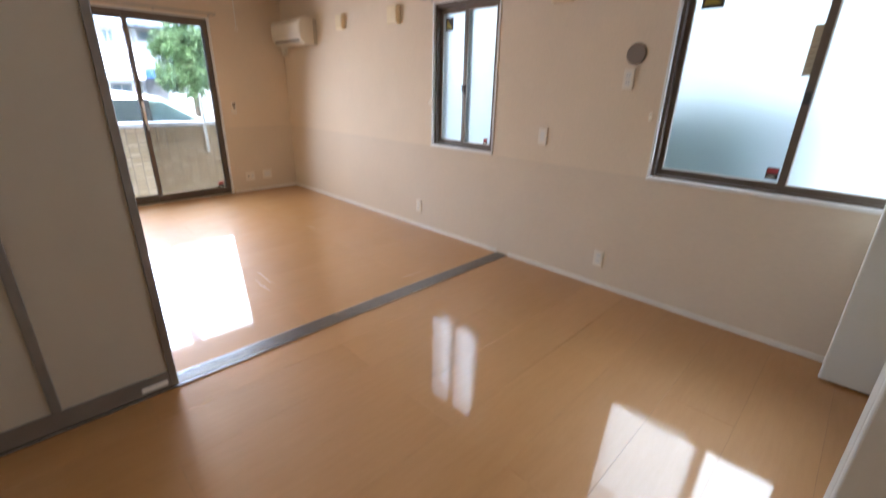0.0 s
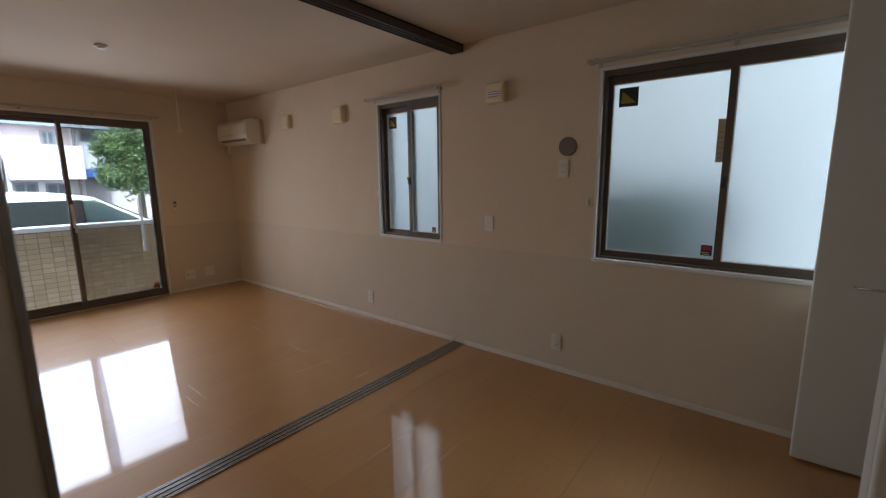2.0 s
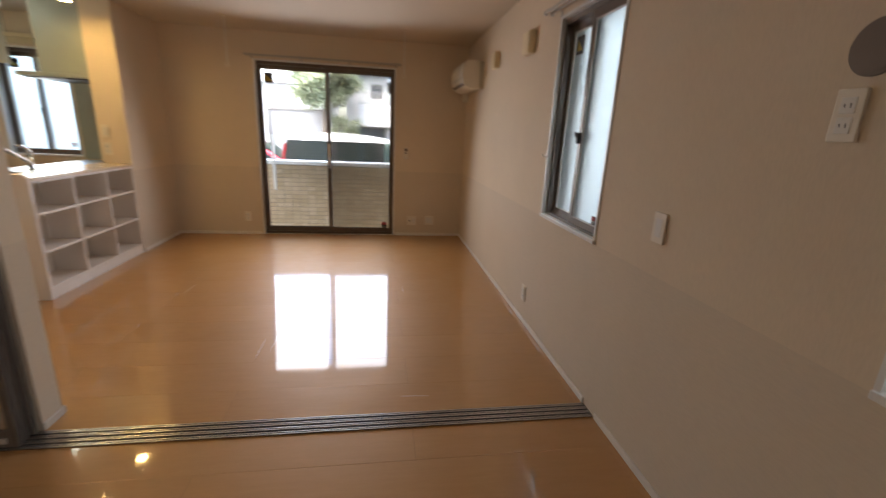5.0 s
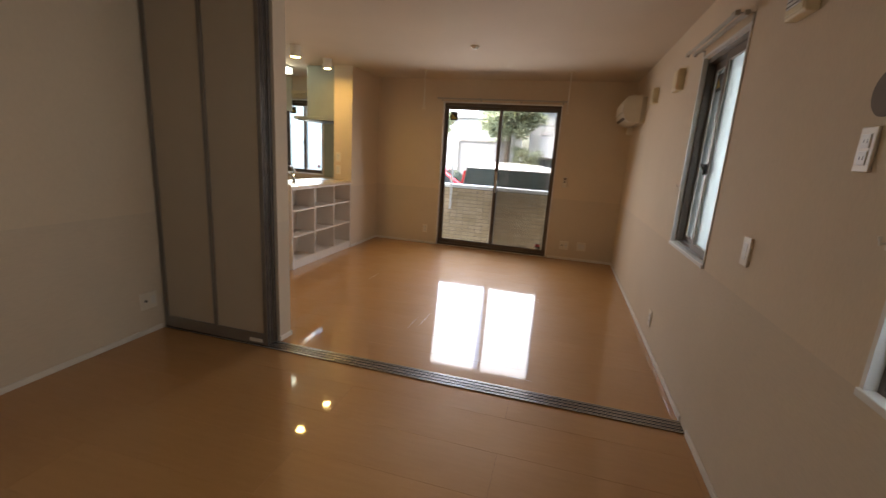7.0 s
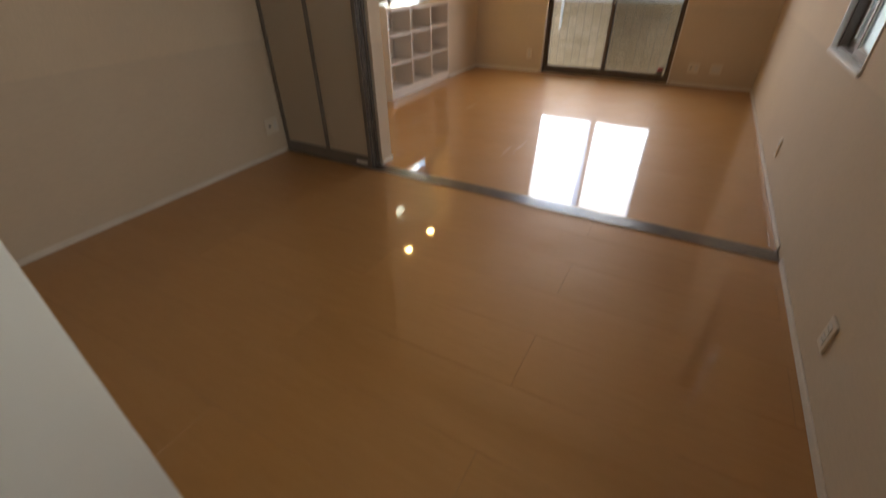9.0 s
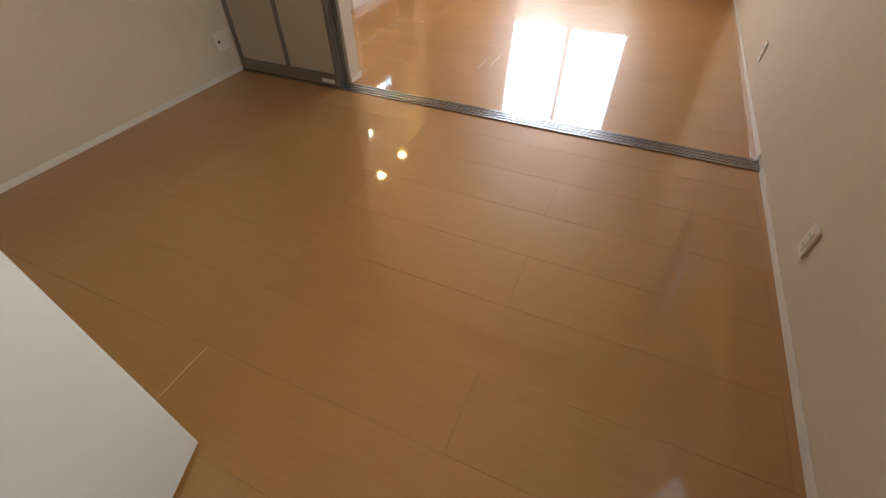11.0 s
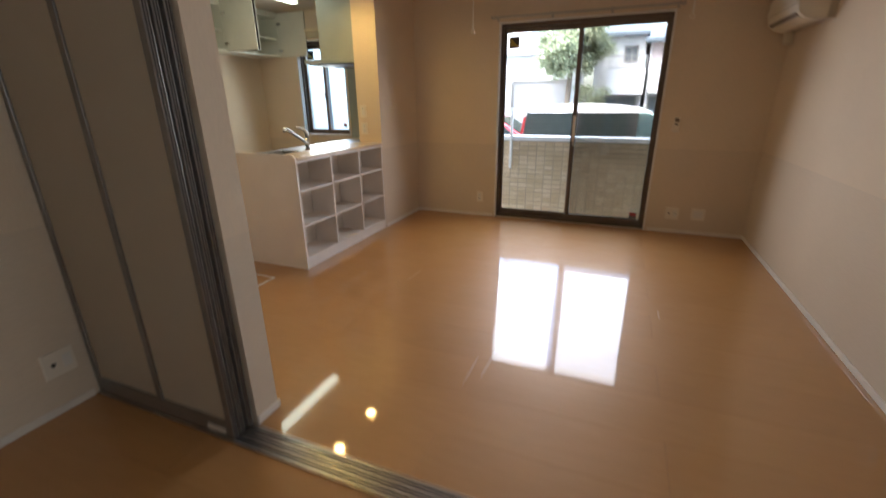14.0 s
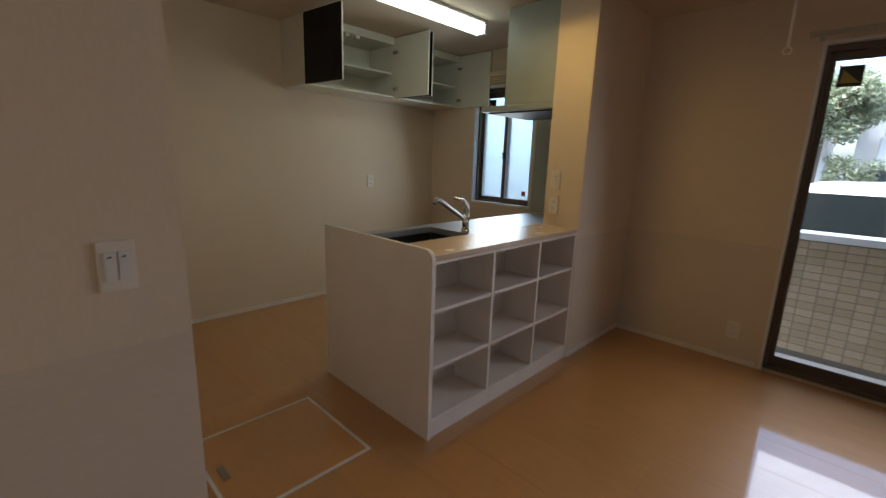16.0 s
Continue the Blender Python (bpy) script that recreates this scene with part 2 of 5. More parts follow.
M_STICK_RED = surface("sticker_red", (0.42, 0.05, 0.05), 0.5)
M_STRIP_TAN = surface("strip_tan", (0.52, 0.46, 0.32), 0.5)
M_GLASS = clear_glass("window_glass")
M_FROST = frosted_glass("frosted_glass")
M_MESH = insect_mesh("insect_screen")
M_MILKY = milky_sheet("milky_sheet")
M_TUBE = glowing("tube_diffuser_glow", (0.93, 1.0, 0.78), TUBE_GLOW)
M_LAMP = glowing("downlight_glow", (1.0, 0.66, 0.19), DOWN_GLOW)
M_LAMPCASE = surface("downlight_case", (0.78, 0.73, 0.64), 0.45)
M_TILE = tile_mat("balcony_tile")
M_GROUT = surface("tile_grout", (0.24, 0.215, 0.18), 0.9)
M_COPING = surface("coping_white", (0.80, 0.80, 0.78), 0.4, 0.1, 0.04)
M_CONCRETE = surface("concrete", (0.46, 0.45, 0.43), 0.85, 0, 0.12, 3, 80, 0.4)
M_ASPHALT = surface("asphalt", (0.07, 0.07, 0.072), 0.9, 0, 0.2, 2, 150, 0.5)
M_RENDERW = surface("white_render", (0.66, 0.66, 0.655), 0.8, 0, 0.05, 1.5, 60, 0.2)
M_RENDERG = surface("grey_render", (0.36, 0.36, 0.36), 0.85, 0, 0.1, 1.2, 60, 0.3)
M_RENDERP = surface("mauve_siding", (0.46, 0.38, 0.37), 0.7, 0, 0.06, 2, 60, 0.2)
M_ROOF = surface("slate_roof", (0.16, 0.19, 0.22), 0.6, 0, 0.12, 4, 40, 0.3)
M_FENCE = surface("dark_fence", (0.06, 0.065, 0.07), 0.7, 0, 0.15, 5, 80, 0.3)
M_SHUTTER = surface("shutter_grey", (0.31, 0.295, 0.29), 0.5, 0.2, 0.05)
M_BLUE = surface("blue_awning", (0.06, 0.16, 0.48), 0.55)
M_HOUSEGLASS = surface("house_glass", (0.10, 0.12, 0.13), 0.1, 0, 0.1)
M_CARW = surface("car_paint_white", (0.82, 0.82, 0.82), 0.2, 0, 0.01, 2, 60, 0, coat=0.6)
M_CARR = surface("car_paint_red", (0.50, 0.035, 0.04), 0.22, 0, 0.03, 2, 60, 0, coat=0.6)
M_CARGLASS = surface("car_glass", (0.020, 0.025, 0.025), 0.06, 0, 0.05, 2, 60, 0)
M_CABFACE.node_tree.nodes["Principled BSDF"].inputs["Specular IOR Level"].default_value = 0.2
M_CARGLASS.node_tree.nodes["Principled BSDF"].inputs["Specular IOR Level"].default_value = 0.05
M_CARTINT = clear_glass("car_glass_green", (0.62, 0.74, 0.69))
M_TAIL = surface("tail_light_red", (0.20, 0.012, 0.016), 0.15)
M_PILLAR = surface("pillar_black", (0.006, 0.006, 0.006), 0.7, 0, 0.05)
M_TYRE = surface("tyre", (0.03, 0.03, 0.03), 0.85)
M_BARK = surface("bark", (0.16, 0.12, 0.085), 0.9, 0, 0.3, 8, 60, 0.6)
M_LEAF = leaf_mat("leaves_camphor", (0.17, 0.21, 0.10), (0.48, 0.50, 0.34))
# leaf colour set near black: shade put into the colour
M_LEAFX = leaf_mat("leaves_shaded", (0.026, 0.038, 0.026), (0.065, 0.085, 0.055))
M_LEAFD = leaf_mat("leaves_dark", (0.045, 0.095, 0.03), (0.13, 0.21, 0.08))


# ---- mesh helpers ----
BASE = {}


def thing(name, at=(0, 0, 0), label="", category="", group="", kind="", m=None):
    """An Empty at a thing's base. With a pose m its parts are given in its own axes, else in the world's."""
    ob = new(name)
    ob.empty_display_size = 0.1
    if m is None:
        ob.location = at
        BASE[ob] = Vector(at)
    else:
        ob.matrix_world = m
        BASE[ob] = Vector((0, 0, 0))
    return tagged(ob, label, category, group, kind)


def finish(bm, mats, smooth=False):
    me = bpy.data.meshes.new("mesh")
    bmesh.ops.recalc_face_normals(bm, faces=bm.faces[:])
    if smooth:
        for f in bm.faces:
            f.smooth = True
    bm.to_mesh(me)
    bm.free()
    for mt in mats if isinstance(mats, (list, tuple)) else [mats]:
        me.materials.append(mt)
    return me


def part(name, bm, material, parent, label="", smooth=False):
    off = BASE[parent]
    if off.length > 0:
        bmesh.ops.translate(bm, vec=-off, verts=bm.verts[:])
    me = finish(bm, material, smooth)
    me.name = name
    ob = new(name, me)
    ob.parent = parent
    BASE[ob] = off
    return tagged(ob, label)


def single(name, bm, material, label="", category="", group="", kind="", smooth=False):
    """A thing of one mesh, in world axes."""
    me = finish(bm, material, smooth)
    ob = new(name, me)
    BASE[ob] = Vector((0, 0, 0))
    return tagged(ob, label, category, group, kind)


def add_box(bm, x0, x1, y0, y1, z0, z1, mi=0):
    v = [bm.verts.new(c) for c in ((x0, y0, z0), (x1, y0, z0), (x1, y1, z0), (x0, y1, z0), (x0, y0, z1), (x1, y0, z1), (x1, y1, z1), (x0, y1, z1))]
    for q in ((0, 3, 2, 1), (4, 5, 6, 7), (0, 1, 5, 4), (1, 2, 6, 5), (2, 3, 7, 6), (3, 0, 4, 7)):
        bm.faces.new([v[i] for i in q]).material_index = mi
    return v


def box(x0, x1, y0, y1, z0, z1, bevel=0.0, seg=2):
    bm = bmesh.new()
    add_box(bm, min(x0, x1), max(x0, x1), min(y0, y1), max(y0, y1), min(z0, z1), max(z0, z1))
    if bevel:
        bmesh.ops.bevel(bm, geom=bm.edges[:], offset=bevel, segments=seg, profile=0.5, affect="EDGES")
    return bm


def boxes(*items):
    bm = bmesh.new()
    for it in items:
        add_box(bm, *it)
    return bm


def tube(points, radius, sides=10, taper=None):
    """A round bar along points."""
    bm = bmesh.new()
    rings = []
    pts = [Vector(p) for p in points]
    for i, p in enumerate(pts):
        d = (pts[min(i + 1, len(pts) - 1)] - pts[max(i - 1, 0)]).normalized()
        a = d.orthogonal().normalized()
        b = d.cross(a)
        r = radius if taper is None else taper[i]
        rings.append([bm.verts.new(p + r * (math.cos(t) * a + math.sin(t) * b)) for t in (2 * math.pi * k / sides for k in range(sides))])
    for r0, r1 in zip(rings, rings[1:]):
        best = min(range(sides), key=lambda s: (r0[0].co - r1[s].co).length)
        for k in range(sides):
            bm.faces.new((r0[k], r0[(k + 1) % sides], r1[(k + 1 + best) % sides], r1[(k + best) % sides]))
    bm.faces.new(rings[0])
    bm.faces.new(rings[-1])
    return bm


def disc(cx, cy, cz, axis, radius, length, sides=28, bevel=0.0):
    """A cylinder from its centre along an axis, rounded at its rims."""
    bm = bmesh.new()
    bmesh.ops.create_cone(bm, cap_ends=True, segments=sides, radius1=radius, radius2=radius, depth=length)
    if bevel:
        rims = [e for e in bm.edges if abs(e.verts[0].co.z - e.verts[1].co.z) < 1e-6]
        bmesh.ops.bevel(bm, geom=rims, offset=bevel, segments=2, affect="EDGES")
    turn = {"z": Matrix(), "x": Matrix.Rotation(radians(90), 4, "Y"), "y": Matrix.Rotation(radians(90), 4, "X")}[axis]
    bmesh.ops.transform(bm, matrix=Matrix.Translation((cx, cy, cz)) @ turn, verts=bm.verts[:])
    return bm


def extrude_profile(profile, lo, hi, axis="x"):
    """A prism of a closed outline; axis x: outline in (y, z), axis y: outline in (x, z)."""
    bm = bmesh.new()
    put = (lambda a, b, t: (t, a, b)) if axis == "x" else (lambda a, b, t: (a, t, b))
    r0 = [bm.verts.new(put(a, b, lo)) for a, b in profile]
    r1 = [bm.verts.new(put(a, b, hi)) for a, b in profile]
    n = len(profile)
    for k in range(n):
        bm.faces.new((r0[k], r0[(k + 1) % n], r1[(k + 1) % n], r1[k]))
    bm.faces.new(r0)
    bm.faces.new(r1)
    return bm


def wall(name, blocks, label, lower=1):
    """Blocks of wall, papered in two tones that meet at dado height."""
    bm = bmesh.new()
    for x0, x1, y0, y1, z0, z1 in blocks:
        if z0 < DADO < z1:
            add_box(bm, x0, x1, y0, y1, z0, DADO, lower)
            add_box(bm, x0, x1, y0, y1, DADO, z1, 0)
        else:
            add_box(bm, x0, x1, y0, y1, z0, z1, lower if z1 <= W2[2] + 1e-6 else 0)
    return single(name, bm, [M_WALL, M_DADO], label, "wall", kind="structure")


# ---- large structure ----
W1 = (-2.652, -1.935, 0.848, 2.012)
W2 = (-0.668, 0.672, 0.838, 1.995)
FW = (0.478, 2.078, 0.0, 2.035)
KW = (-2.13, -1.43, 0.895, 2.0)
T = 0.15

wall("wall_north", [
    (XW - T, XE + T, YN, YN + T, -0.1, W2[2]),
    (XW - T, W1[0], YN, YN + T, W2[2], CEIL), (W1[1], W2[0], YN, YN + T, W2[2], CEIL), (W2[1], XE + T, YN, YN + T, W2[2], CEIL),
    (W1[0], W1[1], YN, YN + T, W1[3], CEIL), (W2[0], W2[1], YN, YN + T, W2[3], CEIL)],
    "cream textured wallpaper wall with two frosted windows and darker dado")
wall("wall_west", [
    (XW - T, XW, YK - T, KW[0], -0.1, CEIL), (XW - T, XW, KW[1], FW[0], -0.1, CEIL), (XW - T, XW, FW[1], YN, -0.1, CEIL),
    (XW - T, XW, KW[0], KW[1], -0.1, KW[2]), (XW - T, XW, KW[0], KW[1], KW[3], CEIL),
    (XW - T, XW, FW[0], FW[1], FW[3], CEIL), (XW - T, XW, FW[0], FW[1], -0.1, -0.004)],
    "cream papered end wall around the balcony window")
wall("wall_south", [(-1.82, XE + T, YS - 0.11, YS, -0.1, CEIL)], "cream papered bedroom side wall with darker dado")
wall("wall_wing", [(-1.94, -1.82, YS - 0.11, 0.45, -0.1, CEIL)], "narrow cream wing wall beside the sliding doors")
wall("wall_hall", [(-2.39, -1.94, YK, -0.465, -0.1, CEIL)], "cream papered wall between kitchen and bedroom")
wall("wall_kitchen", [(XW, -1.94, YK - T, YK, -0.1, CEIL)], "plain cream kitchen back wall", 0)
wall("wall_column", [(XW, -4.64, -0.76, -0.5, -0.1, CEIL)], "cream papered wall stub at the end of the counter")
wall("wall_closet", [(XC, XC + 0.07, YS, 1.34, -0.1, CEIL), (XC, XC + 0.07, 2.82, YN, -0.1, CEIL), (XE, XE + T, YS - 0.11, YN, -0.1, CEIL),
                     (XC, XC + 0.07, 1.34, 2.82, 2.305, CEIL)], "cream papered closet front wall")
# unseen storey, added to keep sun out of the gap to the north
wall("wall_sun_block", [(XW - T, XE + T, YK - T, YN + T, CEIL + 0.125, 5.4)], "unseen upper storey block added to shade the north gap")
single("ceiling", box(XW - T, XE + T, YK - T, YN + T, CEIL, CEIL + 0.12), M_CEIL, "cream papered flat ceiling", "ceiling", kind="structure")

# baseboards: small white skirting with an eased top
def baseboard(x0, x1, y0, y1):
    single("baseboard", box(x0, x1, y0, y1, 0, 0.036, 0.003), M_BASE, "low off-white skirting board along the wall", "baseboard", "baseboards", "structure")


BT = 0.009
baseboard(XW, -1.815, YN - BT, YN)
baseboard(-1.69, XC, YN - BT, YN)
baseboard(XW, XW + BT, FW[1] + 0.03, YN - BT)
baseboard(XW, XW + BT, -0.5, FW[0] - 0.03)
baseboard(XW + BT, -4.64, -0.5, -0.5 + BT)
baseboard(-1.69, XC, YS, YS + BT)
baseboard(-2.39, -1.94, -0.465, -0.465 + BT)
baseboard(-2.39 - BT, -2.39, YK + BT, -0.465 + BT)
baseboard(XW, -2.39, YK, YK + BT)
baseboard(-1.94, -1.82, 0.45, 0.45 + BT)
baseboard(-1.94 - BT, -1.94, -0.456, 0.45 + BT)


# ---- windows ----
def sash(parent, u0, u1, z0, z1, v, pane_mat, rail=0.05, st=0.034):
    """One sliding sash: two stiles, two rails, a pane."""
    s = part("sash", boxes((u0, u0 + st, v, v + 0.028, z0, z1), (u1 - st, u1, v, v + 0.028, z0, z1),
                           (u0 + st, u1 - st, v, v + 0.028, z0, z0 + rail), (u0 + st, u1 - st, v, v + 0.028, z1 - 0.042, z1)), M_BRONZE, parent)
    pane = part("pane", box(u0 + st - 0.004, u1 - st + 0.004, v + 0.011, v + 0.017, z0 + rail - 0.004, z1 - 0.038), pane_mat, s)
    pane.visible_shadow = False
    part("gasket", boxes((u0 + st, u0 + st + 0.006, v + 0.004, v + 0.0105, z0 + rail, z1 - 0.042), (u1 - st - 0.006, u1 - st, v + 0.004, v + 0.0105, z0 + rail, z1 - 0.042),
                         (u0 + st + 0.006, u1 - st - 0.006, v + 0.004, v + 0.0105, z0 + rail, z0 + rail + 0.006),
                         (u0 + st + 0.006, u1 - st - 0.006, v + 0.004, v + 0.0105, z1 - 0.048, z1 - 0.042)), M_TRIM if pane_mat is M_FROST else M_DARK, s)
    return s


def sticker(parent, u0, u1, z0, z1, v, kind):
    if kind == "warning":
        part("sticker", box(u0, u1, v - 0.0015, v, z0, z1), M_STICK_DK, parent, "black sticker with a yellow triangle")
        bm = bmesh.new()
        vs = [bm.verts.new(c) for c in ((u0 + 0.012, v - 0.003, z0 + 0.02), (u1 - 0.012, v - 0.003, z0 + 0.02), (u0 + 0.02, v - 0.003, z1 - 0.02),
                                        (u0 + 0.012, v - 0.0015, z0 + 0.02), (u1 - 0.012, v - 0.0015, z0 + 0.02), (u0 + 0.02, v - 0.0015, z1 - 0.02))]
        for q in ((0, 1, 2), (3, 5, 4), (0, 3, 4, 1), (1, 4, 5, 2), (2, 5, 3, 0)):
            bm.faces.new([vs[i] for i in q])
        part("triangle_mark", bm, M_STICK_YE, parent)
    elif kind == "label":
        part("sticker", box(u0, u1, v - 0.0015, v, z0, z1), M_STICK_DK, parent, "small black and red maker label")
        zm = (z0 + z1) / 2
        part("label_band", box(u0 + 0.004, u1 - 0.004, v - 0.003, v - 0.0015, zm, z1 - 0.004), M_STICK_RED, parent)
        part("label_line", boxes(*[(u0 + 0.006, u1 - 0.012, v - 0.003, v - 0.0015, z0 + 0.006 + k * 0.01, z0 + 0.009 + k * 0.01) for k in range(2)]), M_PLATE, parent)
    else:
        # tall kind: flat lined strip that stands in for a pull handle
        part("sticker", box(u0, u1, v - 0.0015, v, z0, z1), M_STRIP_TAN, parent, "tall tan strip in place of a pull handle")
        part("label_line", boxes(*[(u0 + 0.005, u1 - 0.006, v - 0.0028, v - 0.0015, z0 + 0.02 + k * 0.028, z0 + 0.0225 + k * 0.028) for k in range(int((z1 - z0 - 0.04) / 0.028))]), M_VENT, parent)


def sliding_window(name, m, u0, u1, z0, z1, pane_mat, label, deep=0.045, screen=False, floor_level=False, mid=None):
    """A two-track sliding window in its own axes: u along the wall, v outwards, z up."""
    w = thing(name, label=label, category="window", kind="structure", m=m)
    c, out = 0.009, 0.006
    zb = z0 - c if not floor_level else z0
    part("trim", boxes((u0 - c, u0, -out, 0.0, zb, z1 + c), (u1, u1 + c, -out, 0.0, zb, z1 + c), (u0, u1, -out, 0.0, z1, z1 + c),
                       (u0, u0 + 0.006, -out, deep, z0, z1), (u1 - 0.006, u1, -out, deep, z0, z1), (u0 + 0.006, u1 - 0.006, -out, deep, z1 - 0.006, z1)), M_TRIM, w)
    if not floor_level:
        part("window_sill", box(u0 - c, u1 + c, -0.014, deep, z0 - 0.018, z0 + 0.004, 0.003), M_TRIM, w)
    fi = 0.024
    um = (u0 + u1) / 2 if mid is None else mid
    low, rail = (0.031, 0.05) if floor_level else (0.018, 0.034)
    part("window_frame", boxes((u0 + 0.006, u0 + fi, deep, T + 0.02, z0 + 0.004, z1 - 0.006), (u1 - fi, u1 - 0.006, deep, T + 0.02, z0 + 0.004, z1 - 0.006),
                               (u0 + fi, u1 - fi, deep, T + 0.02, z1 - 0.04, z1 - 0.006), (u0 + fi, u1 - fi, deep, T + 0.02, z0 + 0.004, z0 + low - 0.001),
                               (u0 + fi, u1 - fi, deep + 0.034, deep + 0.038, z0 + low - 0.001, z0 + low + 0.011)), M_BRONZE, w)
    a0, a1, b0, b1 = u0 + fi - 0.008, um + 0.019, um - 0.019, u1 - fi + 0.008
    za, zt = z0 + low, z1 - 0.041
    outer = sash(w, a0, a1, za, zt, deep + 0.042, pane_mat, rail)
    inner = sash(w, b0, b1, za, zt, deep + 0.004, pane_mat, rail)
    zl = z0 + (z1 - z0) * 0.42
    lock = part("crescent_lock", box(b0 + 0.004, b0 + 0.032, deep - 0.014, deep + 0.0035, zl - 0.03, zl + 0.03, 0.004), M_DARK, w, "black crescent lock")
    part("lever", tube([(b0 + 0.018, deep - 0.016, zl), (b0 + 0.014, deep - 0.022, zl + 0.022), (b0 + 0.012, deep - 0.023, zl + 0.032)], 0.005), M_DARK, lock)
    if screen:
        part("insect_screen", box(um + 0.02, u1 - fi - 0.02, T + 0.004, T + 0.006, z0 + 0.06, z1 - 0.06), M_MESH, w, "dark insect screen behind one half").visible_shadow = False
        part("screen_frame", boxes((um - 0.005, um + 0.02, T, T + 0.012, z0 + 0.03, z1 - 0.04), (u1 - fi - 0.02, u1 - fi, T, T + 0.012, z0 + 0.03, z1 - 0.04),
                                   (um + 0.02, u1 - fi - 0.02, T, T + 0.012, z0 + 0.03, z0 + 0.06), (um + 0.02, u1 - fi - 0.02, T, T + 0.012, z1 - 0.06, z1 - 0.04)), M_BRONZE, w)
    return w, outer, inner


NORTH = Matrix.Translation((0, YN, 0))
WEST = Matrix.Translation((XW, 0, 0)) @ Matrix.Rotation(radians(90), 4, "Z")

win_s, wo, wi = sliding_window("window_1", NORTH, *W1, M_FROST, "narrow bronze sliding window with frosted glass and white trim", 0.022)
sticker(wo, W1[0] + 0.075, W1[0] + 0.165, 1.80, 1.90, 0.074, "warning")
sticker(wi, W1[1] - 0.125, W1[1] - 0.085, 0.905, 0.95, 0.036, "label")
win_l, wo, wi = sliding_window("window_2", NORTH, *W2, M_FROST, "wide bronze sliding window with frosted glass and white trim", 0.022)
sticker(wo, W2[0] + 0.085, W2[0] + 0.195, 1.775, 1.885, 0.074, "warning")
sticker(wo, -0.085, -0.03, 0.91, 0.97, 0.074, "label")
# pull handle beside the meeting stile, drawn as a flat strip
sticker(wo, -0.056, -0.02, 1.43, 1.66, 0.074, "tall")
win_b, wo, wi = sliding_window("window_3", WEST, *FW, M_GLASS, "tall bronze balcony sliding window with clear glass", 0.05, True, True)
sticker(wo, FW[0] + 0.075, FW[0] + 0.185, 1.80, 1.915, 0.102, "warning")
sticker(wi, FW[1] - 0.15, FW[1] - 0.085, 0.09, 0.16, 0.064, "label")
part("pull_handle", box(1.285 - 0.012, 1.285 + 0.012, 0.036, 0.0535, 0.83, 1.13, 0.004), M_PLATE2, wi, "cream vertical pull handle")
win_k, wo, wi = sliding_window("window_4", WEST, *KW, M_FROST, "bronze kitchen sliding window with frosted glass", 0.05)
sticker(wo, KW[0] + 0.075, KW[0] + 0.175, 1.80, 1.9, 0.102, "warning")
sticker(wi, KW[1] - 0.13, KW[1] - 0.085, 0.985, 1.03, 0.064, "label")


def curtain_rail(m, u0, u1, z, label):
    r = thing("curtain_rail", label=label, category="curtain rail", group="curtain rails", m=m)
    for v in (-0.045, -0.085):
        rail = part("rail", box(u0, u1, v - 0.008, v + 0.008, z, z + 0.016, 0.002), M_RAIL, r)
        for u in (u0, u1):
            part("end_cap", box(u - 0.012, u + 0.012, v - 0.011, v + 0.011, z - 0.004, z + 0.020, 0.003), M_RAIL, rail)
    n = max(2, int((u1 - u0) / 0.55) + 1)
    for k in range(n):
        u = u0 + 0.04 + (u1 - u0 - 0.08) * k / (n - 1)
        part("bracket", boxes((u - 0.012, u + 0.012, -0.095, -0.0, z + 0.017, z + 0.021), (u - 0.012, u + 0.012, -0.004, 0.0, z - 0.02, z + 0.017)), M_RAIL, r)


curtain_rail(NORTH, W2[0] - 0.05, W2[1] + 0.05, 2.022, "off-white double curtain rail above the wide window")
curtain_rail(NORTH, W1[0] - 0.06, W1[1] + 0.04, 2.036, "off-white double curtain rail above the narrow window")
curtain_rail(WEST, FW[0] - 0.06, FW[1] + 0.05, 2.065, "off-white double curtain rail above the balcony window")

# ---- room divider: tracks and three stacked sliding doors ----
TX0, TX1 = -1.81, -1.70
ct = thing("ceiling_track", (TX0, 1.23, CEIL), "dark bronze three-groove track on the ceiling", "door track")
part("track_plate", box(TX0, TX1, YS + 0.002, YN - 0.002, CEIL - 0.012, CEIL - 0.001), M_GROOVE, ct)
for k in range(4):
    x = TX0 + 0.003 + k * (TX1 - TX0 - 0.011) / 3
    part("track_rib", box(x, x + 0.006, YS + 0.003, YN - 0.003, CEIL - 0.058, CEIL - 0.012), M_TRACK, ct)
for k in range(3):
    x = TX0 + 0.0135 + k * (TX1 - TX0 - 0.011) / 3
    part("track_flange", boxes((x, x + 0.006, YS + 0.003, YN - 0.003, CEIL - 0.052, CEIL - 0.012), (x + 0.014, x + 0.02, YS + 0.003, YN - 0.003, CEIL - 0.052, CEIL - 0.012)), M_TRACK, ct)
ft = thing("floor_track", (TX0, 1.23, 0), "brushed aluminium three-groove sill track across the floor", "door track")
part("track_plate", box(TX0, TX1, YS + 0.002, YN - 0.002, 0.001, 0.004), M_GROOVE, ft)
for k in range(4):
    x, wide = TX0 + k * (TX1 - TX0 - 0.018) / 3, 0.018
    part("track_rib", box(x, x + wide, YS + 0.003, YN - 0.003, 0.0035, 0.0065, 0.001), M_ALU, ft)
    part("rib_slot", box(x + wide / 2 - 0.0022, x + wide / 2 + 0.0022, YS + 0.004, YN - 0.004, 0.0064, 0.0069), M_GROOVE, ft)


